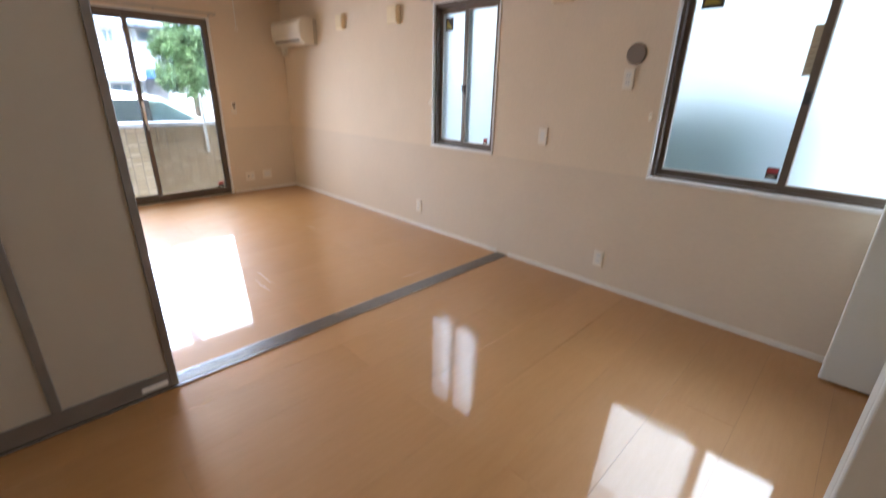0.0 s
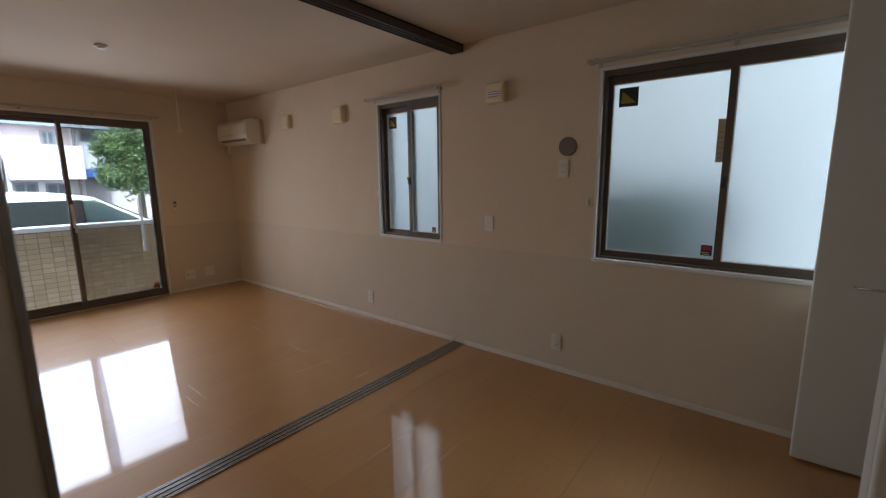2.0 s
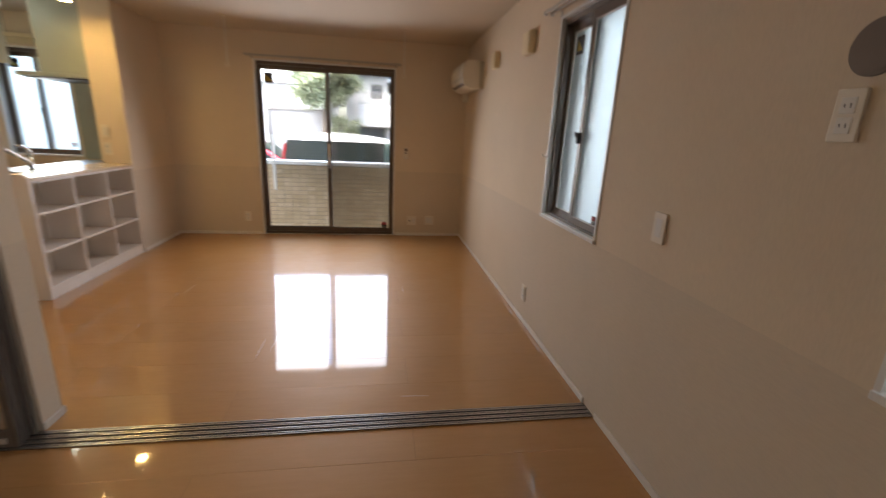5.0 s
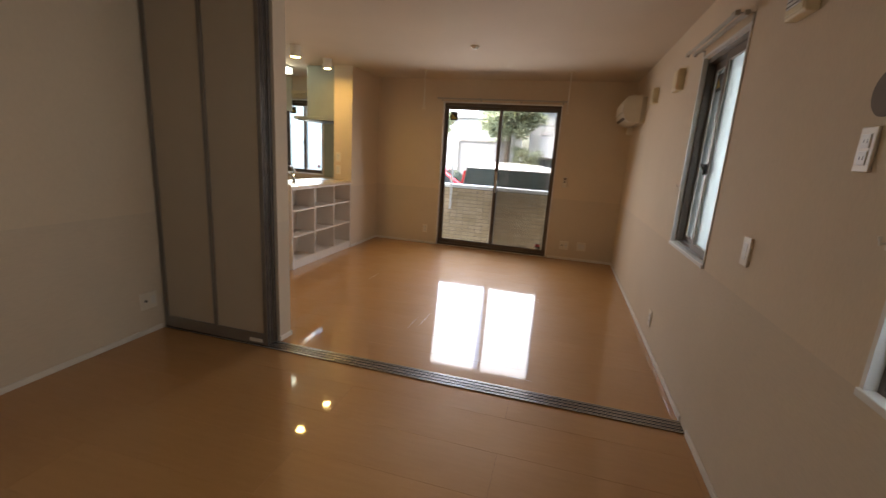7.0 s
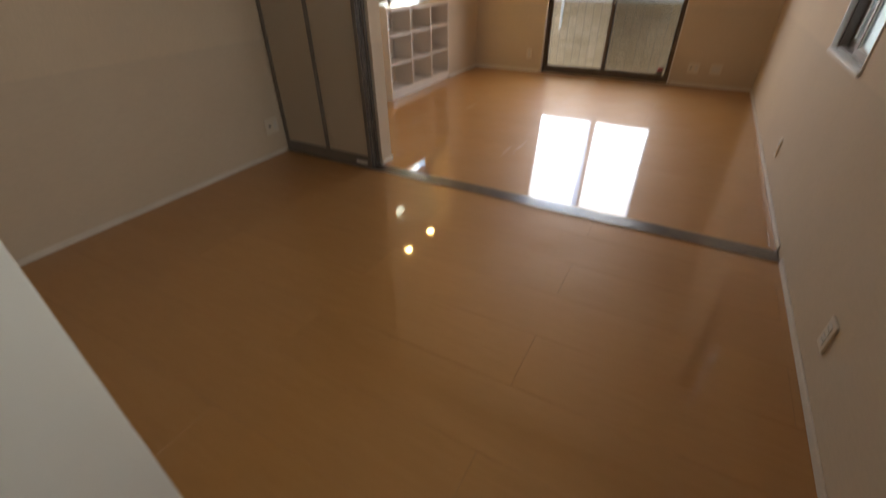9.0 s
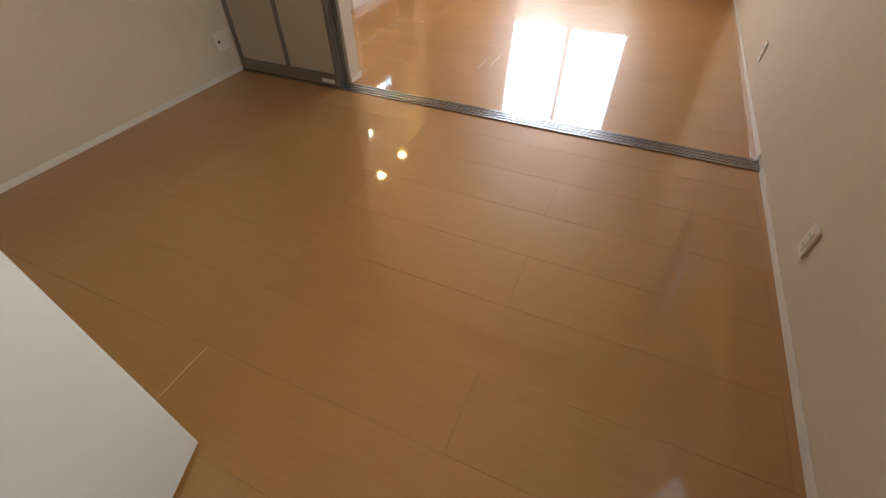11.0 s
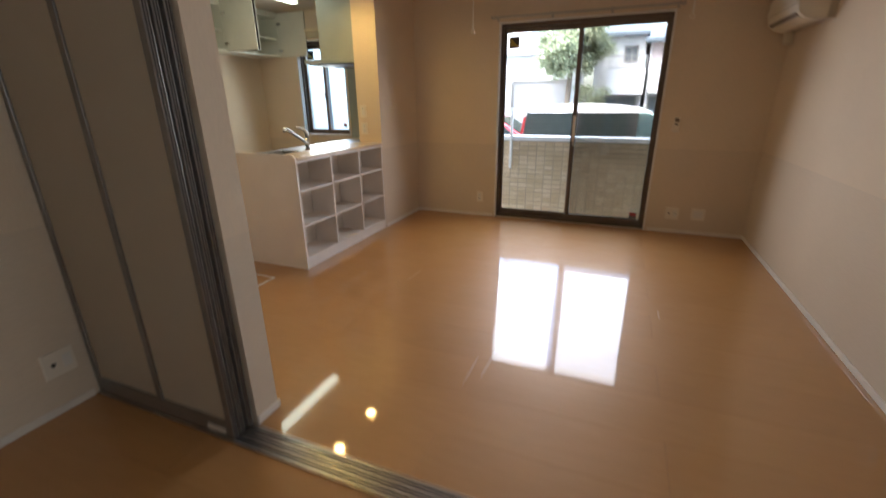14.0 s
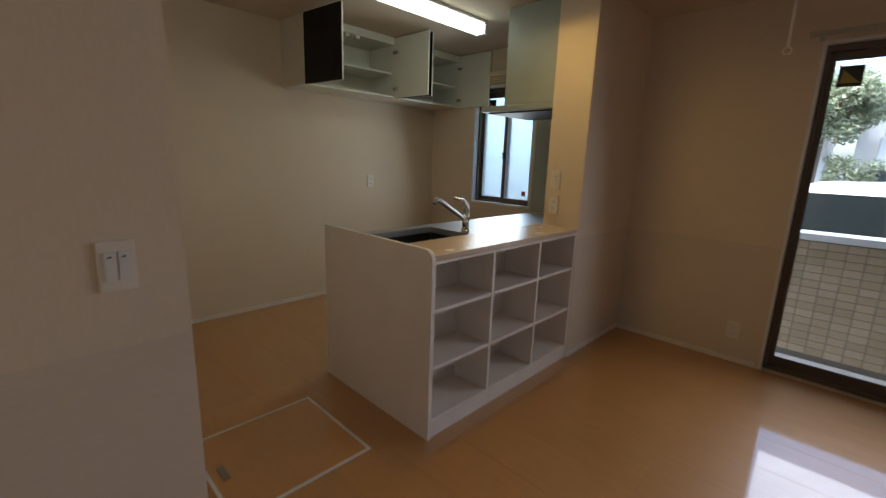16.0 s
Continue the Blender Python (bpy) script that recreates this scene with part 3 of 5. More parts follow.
def sliding_door(x, y0, y1):
    d = thing("sliding_door", (x, (y0 + y1) / 2, 0.012), "tall grey aluminium sliding door with milky translucent panels", "sliding door", "room divider doors")
    z0, z1, h = 0.012, CEIL - 0.059, 0.0125
    for a in (y0, y1 - 0.03):
        part("stile", box(x - h, x + h, a, a + 0.03, z0, z1, 0.003), M_GREYALU, d)
    ym = (y0 + y1) / 2 + 0.012
    part("mid_stile", box(x - h + 0.001, x + h - 0.001, ym - 0.016, ym + 0.016, z0 + 0.08, z1 - 0.03, 0.003), M_GREYALU, d)
    part("bottom_rail", box(x - h + 0.001, x + h - 0.001, y0 + 0.03, y1 - 0.03, z0, z0 + 0.08, 0.002), M_GREYALU, d)
    part("top_rail", box(x - h + 0.001, x + h - 0.001, y0 + 0.03, y1 - 0.03, z1 - 0.03, z1, 0.002), M_GREYALU, d)
    for o in (-0.0065, 0.0025):
        part("edge_groove", box(x + o, x + o + 0.004, y1, y1 + 0.0012, z0 + 0.004, z1 - 0.004), M_GROOVE, d, "dark groove in the door edge")
    part("panel", box(x - 0.003, x + 0.003, y0 + 0.028, ym - 0.014, z0 + 0.078, z1 - 0.028), M_MILKY, d)
    part("panel", box(x - 0.003, x + 0.003, ym + 0.014, y1 - 0.028, z0 + 0.078, z1 - 0.028), M_MILKY, d)
    return d


d0 = sliding_door(-1.7175, YS + 0.012, 0.44)
part("maker_label", box(-1.7050, -1.7035, 0.30, 0.40, 0.03, 0.055), M_PLATE2, d0, "small silver label on the bottom rail")
sliding_door(-1.755, YS + 0.004, 0.436)
sliding_door(-1.7925, YS + 0.002, 0.44)


# ---- closet with two open folding doors ----
def closet_leaf(parent, p0, p1, top=2.295):
    a, b = Vector((*p0, 0)), Vector((*p1, 0))
    d = b - a
    ang = math.atan2(d.y, d.x)
    bm = box(0, d.length, -0.015, 0.015, 0.012, top, 0.007, 3)
    bmesh.ops.transform(bm, matrix=Matrix.Translation(a) @ Matrix.Rotation(ang, 4, "Z"), verts=bm.verts[:])
    return part("door_leaf", bm, M_DOOR, parent, smooth=False)


def closet_handle(parent, x0, x1, y, z, out):
    h = part("handle", tube([(x0, y, z), (x0 + 0.012, y + out * 0.022, z), (x1 - 0.012, y + out * 0.022, z), (x1, y, z)], 0.006), M_CHROME, parent, "slim satin metal handle")
    return h


f1 = thing("folding_door", (0.60, 2.75, 0.0), "white folding closet door standing open beside the window", "closet door", "closet doors")
closet_leaf(f1, (0.398, 2.752), (0.765, 2.765))
closet_leaf(f1, (0.402, 2.790), (0.765, 2.815))
closet_handle(f1, 0.53, 0.66, 2.742, 0.878, -1)
f2 = thing("folding_door", (0.60, 1.42, 0.0), "white folding closet door standing open into the bedroom", "closet door", "closet doors")
closet_leaf(f2, (0.447, 1.352), (0.775, 1.352))
closet_leaf(f2, (0.445, 1.395), (0.775, 1.52))
part("hinge", box(0.437, 0.447, 1.353, 1.394, 0.25, 0.31, 0.002), M_CHROME, f2)
part("hinge", box(0.437, 0.447, 1.353, 1.394, 1.95, 2.01, 0.002), M_CHROME, f2)
single("door_track", box(XC - 0.028, XC - 0.002, 1.345, 2.815, 2.305, 2.33), M_ALU, "aluminium top track of the closet folding doors", "door track")


# ---- wall fittings ----
def face_pose(side, u, z):
    """A pose whose x runs along a wall, y out into the room, z up."""
    if side == "north":
        return Matrix.Translation((u, YN, z)) @ Matrix.Rotation(radians(180), 4, "Z")
    if side == "west":
        return Matrix.Translation((XW, u, z)) @ Matrix.Rotation(radians(-90), 4, "Z")
    if side == "column":
        return Matrix.Translation((-4.64, u, z)) @ Matrix.Rotation(radians(-90), 4, "Z")
    return Matrix.Translation((u, {"south": YS, "hall": -0.465, "kitchen": YK}[side], z))


def wall_plate(name, side, u, z, w, h, label, category, inserts=(), group="wall plates"):
    """A bevelled plate with inserts: (x, z, width, height, kind)."""
    t = thing(name, label=label, category=category, group=group, m=face_pose(side, u, z))
    part("plate", box(-w / 2, w / 2, 0, 0.009, -h / 2, h / 2, 0.003), M_PLATE, t)
    for x, zz, iw, ih, kind in inserts:
        if kind == "socket":
            s = part("socket", box(x - iw / 2, x + iw / 2, 0.009, 0.0115, zz - ih / 2, zz + ih / 2, 0.001), M_PLATE2, t)
            part("slot", boxes((x - 0.008, x - 0.0055, 0.0112, 0.0119, zz - 0.005, zz + 0.005), (x + 0.0055, x + 0.008, 0.0112, 0.0119, zz - 0.004, zz + 0.004)), M_HOLE, s)
        elif kind == "switch":
            s = part("rocker", box(x - iw / 2, x + iw / 2, 0.009, 0.013, zz - ih / 2, zz + ih / 2, 0.0015), M_PLATE2, t)
            part("indicator", box(x - 0.004, x + 0.004, 0.0128, 0.0136, zz + ih / 2 - 0.014, zz + ih / 2 - 0.010), M_HOLE, s)
        elif kind == "hole":
            part("antenna_socket", disc(x, 0.012, zz, "y", iw / 2, 0.006, 16), M_HOLE, t, "dark round antenna socket")
        elif kind == "blank":
            part("blank_insert", box(x - iw / 2, x + iw / 2, 0.009, 0.0105, zz - ih / 2, zz + ih / 2, 0.0008), M_PLATE2, t)
    return t


two_sockets = ((0, 0.022, 0.034, 0.036, "socket"), (0, -0.022, 0.034, 0.036, "socket"))
wall_plate("wall_outlet", "north", -2.83, 0.22, 0.072, 0.118, "off-white double power socket low on the long wall", "outlet", two_sockets)
wall_plate("wall_outlet", "north", -0.90, 0.215, 0.072, 0.118, "off-white double power socket below the wide window", "outlet", two_sockets)
wall_plate("wall_outlet", "west", 2.315, 0.2, 0.12, 0.118, "off-white wide socket plate with antenna jack", "outlet", ((-0.028, 0, 0.034, 0.06, "socket"), (0.026, 0, 0.016, 0.016, "hole")))
wall_plate("blank_plate", "west", 2.545, 0.205, 0.12, 0.118, "off-white blank wide wall plate", "wall plate", ((0, 0, 0.08, 0.07, "blank"),))
wall_plate("wall_outlet", "west", 0.295, 0.225, 0.072, 0.118, "off-white power socket beside the balcony window", "outlet", two_sockets)
wall_plate("wall_outlet", "south", -1.60, 0.235, 0.12, 0.118, "off-white wide plate with one dark antenna socket", "outlet", ((-0.03, 0, 0.034, 0.06, "blank"), (0.024, 0, 0.018, 0.018, "hole")))
wall_plate("blank_plate", "north", -1.463, 1.02, 0.072, 0.118, "narrow off-white blank wall plate between the windows", "wall plate", ((0, 0, 0.034, 0.07, "blank"),))
wall_plate("conditioner_outlet", "north", -0.892, 1.413, 0.066, 0.118, "off-white conditioner power socket below the round vent", "outlet", two_sockets)
wall_plate("light_switch", "hall", -2.245, 1.036, 0.076, 0.122, "off-white double rocker light switch", "switch", ((-0.014, 0, 0.024, 0.07, "switch"), (0.014, 0, 0.024, 0.07, "switch")))
wall_plate("light_switch", "column", -0.690, 1.20, 0.072, 0.118, "off-white rocker switch on the wall stub", "switch", ((0, 0, 0.036, 0.07, "switch"),))
wall_plate("wall_outlet", "column", -0.690, 1.035, 0.072, 0.118, "off-white power socket on the wall stub above the counter", "outlet", two_sockets)
wall_plate("wall_outlet", "kitchen", -4.623, 1.071, 0.072, 0.118, "off-white power socket on the kitchen wall", "outlet", two_sockets)

tc = thing("wall_controller", label="small off-white wall controller with a dark top edge", category="controller", m=face_pose("hall", -2.035, 1.315))
part("case", box(-0.035, 0.035, 0, 0.018, -0.045, 0.042, 0.003), M_PLATE, tc)
part("top_slot", box(-0.033, 0.033, 0.002, 0.0165, 0.0425, 0.0455), M_DARK, tc, "dark slot along the top")
part("display", box(-0.024, 0.024, 0.018, 0.0188, 0.002, 0.03), M_PLATE2, tc)

rv = thing("round_vent", label="round taupe sleeve cover for a conditioner duct", category="vent", m=face_pose("north", -0.868, 1.555))
part("rim", disc(0, 0.003, 0, "y", 0.061, 0.006, 36, 0.002), M_VENT, rv)
part("cap", disc(0, 0.0075, 0, "y", 0.052, 0.003, 36, 0.001), M_VENT, rv)


def air_inlet(u, z, w, h, slot, label):
    t = thing("air_inlet", label=label, category="vent", group="air inlets", m=face_pose("north", u, z))
    part("cover", box(-w / 2, w / 2, 0, 0.045, -h / 2, h / 2, 0.008, 3), M_CREAM, t)
    part("front_panel", box(-w / 2 + 0.012, w / 2 - 0.012, 0.045, 0.05, -h / 2 + 0.012, h / 2 - 0.012, 0.003), M_CREAM, t)
    if slot:
        part("louvre", box(-w / 2 + 0.03, w / 2 - 0.03, 0.05, 0.056, -0.035, 0.012, 0.002), M_TRIM, t, "bright white louvre")
        part("louvre_slot", boxes(*[(-w / 2 + 0.034, w / 2 - 0.034, 0.056, 0.0565, -0.03 + k * 0.016, -0.026 + k * 0.016) for k in range(3)]), M_DARK, t)


air_inlet(-4.07, 1.98, 0.13, 0.14, False, "small aged cream square air inlet cover")
air_inlet(-3.17, 1.966, 0.155, 0.15, False, "aged cream square air inlet cover near the narrow window")
air_inlet(-1.403, 1.95, 0.155, 0.135, True, "aged cream air inlet cover with a bright louvre")


def hook(side, u, z):
    t = thing("tassel_hook", label="tiny white curtain tassel hook", category="hook", group="tassel hooks", m=face_pose(side, u, z))
    part("hook_plate", box(-0.009, 0.009, 0, 0.006, -0.026, 0.026, 0.003), M_PLATE, t)
    part("hook_arm", tube([(0, 0.005, -0.006), (0, 0.022, -0.012), (0, 0.026, 0.008)], 0.004, 6), M_PLATE, t)


hook("north", -2.68, 1.223)
hook("north", -0.72, 1.2)

rc = thing("remote_control", label="white conditioner remote in a wall holder", category="remote control", m=face_pose("west", 2.225, 1.055))
part("holder", box(-0.03, 0.03, 0, 0.018, -0.065, 0.01, 0.004), M_PLATE2, rc)
part("remote_body", box(-0.026, 0.026, 0.004, 0.024, -0.055, 0.075, 0.005), M_PLATE, rc)
part("display", box(-0.018, 0.018, 0.0238, 0.0252, 0.028, 0.062), M_VENT, rc, "grey display")
part("button", box(-0.012, 0.012, 0.0238, 0.026, -0.002, 0.014, 0.001), M_DARK, rc)

# air conditioner in the corner
ac = thing("air_conditioner", (-4.95, YN, 1.78), "cream wall-mounted split air conditioner", "air conditioner")
AX0, AX1 = -5.31, -4.60
prof = [(YN - 0.045, 1.79), (YN - 0.045, 2.06), (YN - 0.15, 2.06), (YN - 0.195, 2.045), (YN - 0.215, 2.01), (YN - 0.22, 1.90), (YN - 0.205, 1.835), (YN - 0.16, 1.795), (YN - 0.10, 1.78)]
bm = extrude_profile(prof, AX0, AX1)
bmesh.ops.bevel(bm, geom=[e for e in bm.edges if abs(e.verts[0].co.x - e.verts[1].co.x) < 1e-6], offset=0.004, segments=2, affect="EDGES")
part("body", bm, M_ACBODY, ac)
part("back_plate", box(AX0 + 0.01, AX1 - 0.004, YN - 0.045, YN, 1.785, 2.05), M_ACBACK, ac, "darker back casing")
part("front_panel", extrude_profile([(YN - 0.218, 2.0), (YN - 0.2235, 2.0), (YN - 0.2275, 1.895), (YN - 0.221, 1.895)], AX0 + 0.02, AX1 - 0.02), M_ACBODY, ac)
part("air_slot", extrude_profile([(YN - 0.206, 1.838), (YN - 0.212, 1.836), (YN - 0.19, 1.814), (YN - 0.184, 1.817)], AX0 + 0.05, AX1 - 0.06), M_VENT, ac, "shaded outlet slot")
part("louvre", extrude_profile([(YN - 0.185, 1.812), (YN - 0.19, 1.808), (YN - 0.13, 1.781), (YN - 0.127, 1.785)], AX0 + 0.05, AX1 - 0.06), M_ACBODY, ac)
part("panel_seam", box(AX0 + 0.012, AX1 - 0.012, YN - 0.2235, YN - 0.2205, 1.885, 1.889), M_ACBACK, ac)
pc = thing("pipe_cover", (-5.39, YN, 1.70), "short cream conditioner pipe elbow in the corner", "pipe cover")
part("elbow", box(-5.42, -5.35, YN - 0.06, YN, 1.70, 1.80, 0.01), M_ACBODY, pc)
part("pipe", box(-5.41, -5.31, YN - 0.055, YN - 0.008, 1.80, 1.85, 0.008), M_ACBODY, pc)

# ceiling fittings
def hanger(x, y, ln):
    h = thing("laundry_hanger", (x, y, CEIL), "thin cream ceiling hanger rod for laundry", "laundry hanger", "laundry hangers")
    part("ceiling_cap", disc(x, y, CEIL - 0.006, "z", 0.018, 0.012, 20, 0.002), M_PLATE, h)
    part("rod", tube([(x, y, CEIL - 0.01), (x, y, CEIL - ln)], 0.005, 8), M_PLATE2, h)
    n = 14
    part("ring", tube([(x, y + 0.017 * math.sin(2 * math.pi * k / n), CEIL - ln - 0.017 + 0.017 * math.cos(2 * math.pi * k / n)) for k in range(n + 1)], 0.004, 6), M_PLATE, h)


hanger(-4.86, 0.388, 0.43)
hanger(-4.87, 2.15, 0.43)
sd = thing("ceiling_rose", (-3.70, 1.255, CEIL), "small white round ceiling rose", "ceiling fitting")
part("base", disc(-3.70, 1.255, CEIL - 0.008, "z", 0.04, 0.016, 28, 0.003), M_PLATE, sd)
part("cap", disc(-3.70, 1.255, CEIL - 0.022, "z", 0.026, 0.012, 24, 0.003), M_PLATE2, sd)


def downlight(x, y):
    d = thing("downlight", (x, y, CEIL), "short cream cylinder ceiling lamp glowing warm", "ceiling lamp", "counter lamps")
    bm = bmesh.new()
    sides, z0, z1 = 36, CEIL - 0.115, CEIL
    loops = [(0.052, z1), (0.052, z0 + 0.003), (0.049, z0), (0.046, z0), (0.044, z0 + 0.012), (0.044, z0 + 0.03)]
    rings = [[bm.verts.new((x + r * math.cos(2 * math.pi * k / sides), y + r * math.sin(2 * math.pi * k / sides), z)) for k in range(sides)] for r, z in loops]
    for r0, r1 in zip(rings, rings[1:]):
        for k in range(sides):
            bm.faces.new((r0[k], r0[(k + 1) % sides], r1[(k + 1) % sides], r1[k]))
    part("case", bm, M_LAMPCASE, d, smooth=True)
    part("bulb_face", disc(x, y, z0 + 0.008, "z", 0.0435, 0.008, 32, 0.002), M_LAMP, d, "glowing warm lamp face")


downlight(-3.66, -0.655)
downlight(-4.26, -0.635)
fl = thing("fluorescent_lamp", (-4.13, -1.5, CEIL), "long white fluorescent ceiling lamp, lit", "ceiling lamp")
part("housing", box(-4.77, -3.49, -1.555, -1.445, CEIL - 0.022, CEIL - 0.001, 0.004), M_TRIM, fl)
part("diffuser", box(-4.755, -3.505, -1.548, -1.452, CEIL - 0.095, CEIL - 0.022, 0.018, 3), M_TUBE, fl, "glowing white diffuser")
for x in (-4.755, -3.505):
    part("end_cap", box(x - 0.012, x + 0.012, -1.551, -1.449, CEIL - 0.098, CEIL - 0.022, 0.004), M_TRIM, fl)

# ---- kitchen ----
CX0, CX1 = -4.64, -3.33
bs = thing("bookshelf_counter", ((CX0 + CX1) / 2, -0.65, 0), "white nine-cubby open shelf counter with beige top", "shelf")
# end panel: side of the whole counter with rounded front top
r, pts = 0.05, []
for k in range(7):
    a = math.pi / 2 * k / 6
    pts.append((-0.497 - r + r * math.sin(a), 0.922 - r + r * math.cos(a)))
pts = [(-1.388, 0.0), (-1.388, 0.922)] + pts + [(-0.497, 0.0)]
bm = extrude_profile(pts, CX1 - 0.022, CX1)
part("end_panel", bm, M_SHELF, bs, "large white end panel with a rounded corner")
xs = [CX1 - 0.022, -3.782, -4.212, CX0]
part("side_panel", box(CX0, CX0 + 0.02, -0.755, -0.503, 0.0, 0.868), M_SHELF, bs)
for x in xs[1:3]:
    part("divider", box(x - 0.009, x + 0.009, -0.745, -0.505, 0.075, 0.868, 0.0015), M_SHELF, bs)
cells = [(xs[1] + 0.009, xs[0]), (xs[2] + 0.009, xs[1] - 0.009), (CX0 + 0.02, xs[2] - 0.009)]
for a, b in cells:
    for z in (0.075, 0.345, 0.625):
        part("shelf_board", box(a, b, -0.745, -0.507, z, z + 0.018, 0.0015), M_SHELF, bs)
part("back_panel", box(CX0 + 0.02, xs[0], -0.755, -0.746, 0.0, 0.868), M_SHELF, bs)
part("plinth", box(CX0 + 0.02, xs[0], -0.524, -0.506, 0.0, 0.074), M_SHELF, bs)
part("top_rail", box(CX0, xs[0], -0.505, -0.498, 0.858, 0.872), M_SHELF, bs)
part("counter_top", box(CX0, xs[0], -0.775, -0.4975, 0.873, 0.899, 0.003), M_COUNTER, bs, "smooth beige counter top")

kb = thing("sink_cabinet", (-4.2, -1.08, 0), "white kitchen base cabinet under the worktop", "cabinet")
part("body", boxes((-5.44, xs[0], -1.355, -0.779, 0.08, 0.64), (-5.44, -4.11, -1.355, -0.779, 0.64, 0.812), (-3.48, xs[0], -1.355, -0.779, 0.64, 0.812), (-4.11, -3.48, -1.355, -1.32, 0.64, 0.812), (-4.11, -3.48, -0.93, -0.779, 0.64, 0.812)), M_CABIN, kb)
part("plinth", box(-5.44, xs[0], -1.31, -0.80, 0.0, 0.08), M_DARK, kb)
for k in range(3):
    a = xs[0] - 0.01 - k * 0.69
    dr = part("cabinet_door", box(a - 0.68, a, -1.375, -1.356, 0.09, 0.805, 0.002), M_CABFACE, kb)
    part("handle", tube([(a - 0.45, -1.376, 0.76), (a - 0.44, -1.40, 0.76), (a - 0.24, -1.40, 0.76), (a - 0.23, -1.376, 0.76)], 0.005, 8), M_CHROME, dr)
wt = thing("worktop", (-4.2, -1.08, 0.812), "stainless steel worktop with a sunken sink", "worktop")
SX0, SX1, SY0, SY1 = -4.09, -3.50, -1.30, -0.95
part("steel_top", boxes((-5.44, SX0, -1.385, -0.779, 0.813, 0.852), (SX1, xs[0], -1.385, -0.779, 0.813, 0.852), (SX0, SX1, -1.385, SY0, 0.813, 0.852), (SX0, SX1, SY1, -0.779, 0.813, 0.852)), M_STEEL, wt)
part("sink_bowl", boxes((SX0 - 0.002, SX1 + 0.002, SY0 - 0.002, SY1 + 0.002, 0.655, 0.66), (SX0 - 0.006, SX0 - 0.001, SY0, SY1, 0.66, 0.846), (SX1 + 0.001, SX1 + 0.006, SY0, SY1, 0.66, 0.846),
                        (SX0, SX1, SY0 - 0.006, SY0 - 0.001, 0.66, 0.846), (SX0, SX1, SY1 + 0.001, SY1 + 0.006, 0.66, 0.846)), M_SINK, wt)
part("drain", disc(-3.8, -1.12, 0.664, "z", 0.055, 0.008, 28, 0.002), M_DARK, wt)
part("splash_rim", box(-5.44, xs[0], -0.785, -0.779, 0.852, 0.872), M_STEEL, wt)

fc = thing("faucet", (-4.13, -1.02, 0.852), "chrome single-lever kitchen faucet with a long spout", "faucet")
FXX, FYY = -4.13, -1.02
part("base", disc(FXX, FYY, 0.862, "z", 0.028, 0.02, 28, 0.004), M_CHROME, fc, smooth=True)
part("column", disc(FXX, FYY, 0.915, "z", 0.022, 0.11, 28, 0.004), M_CHROME, fc, smooth=True)
part("spout", tube([(FXX, FYY, 0.925), (FXX + 0.02, FYY - 0.006, 0.942), (FXX + 0.19, FYY - 0.06, 1.062), (FXX + 0.205, FYY - 0.065, 1.065), (FXX + 0.215, FYY - 0.068, 1.055), (FXX + 0.218, FYY - 0.069, 1.035)], 0.015, 14), M_CHROME, fc, smooth=True)
part("lever", tube([(FXX, FYY, 0.97), (FXX - 0.004, FYY, 1.02), (FXX + 0.02, FYY - 0.01, 1.055), (FXX + 0.09, FYY - 0.03, 1.075)], 0.011, 12, [0.021, 0.02, 0.013, 0.008]), M_CHROME, fc, smooth=True)

# wall cabinets with all doors left open
CF, CB, CZ0, CZ1 = -2.37, YK, 1.83, CEIL - 0.004


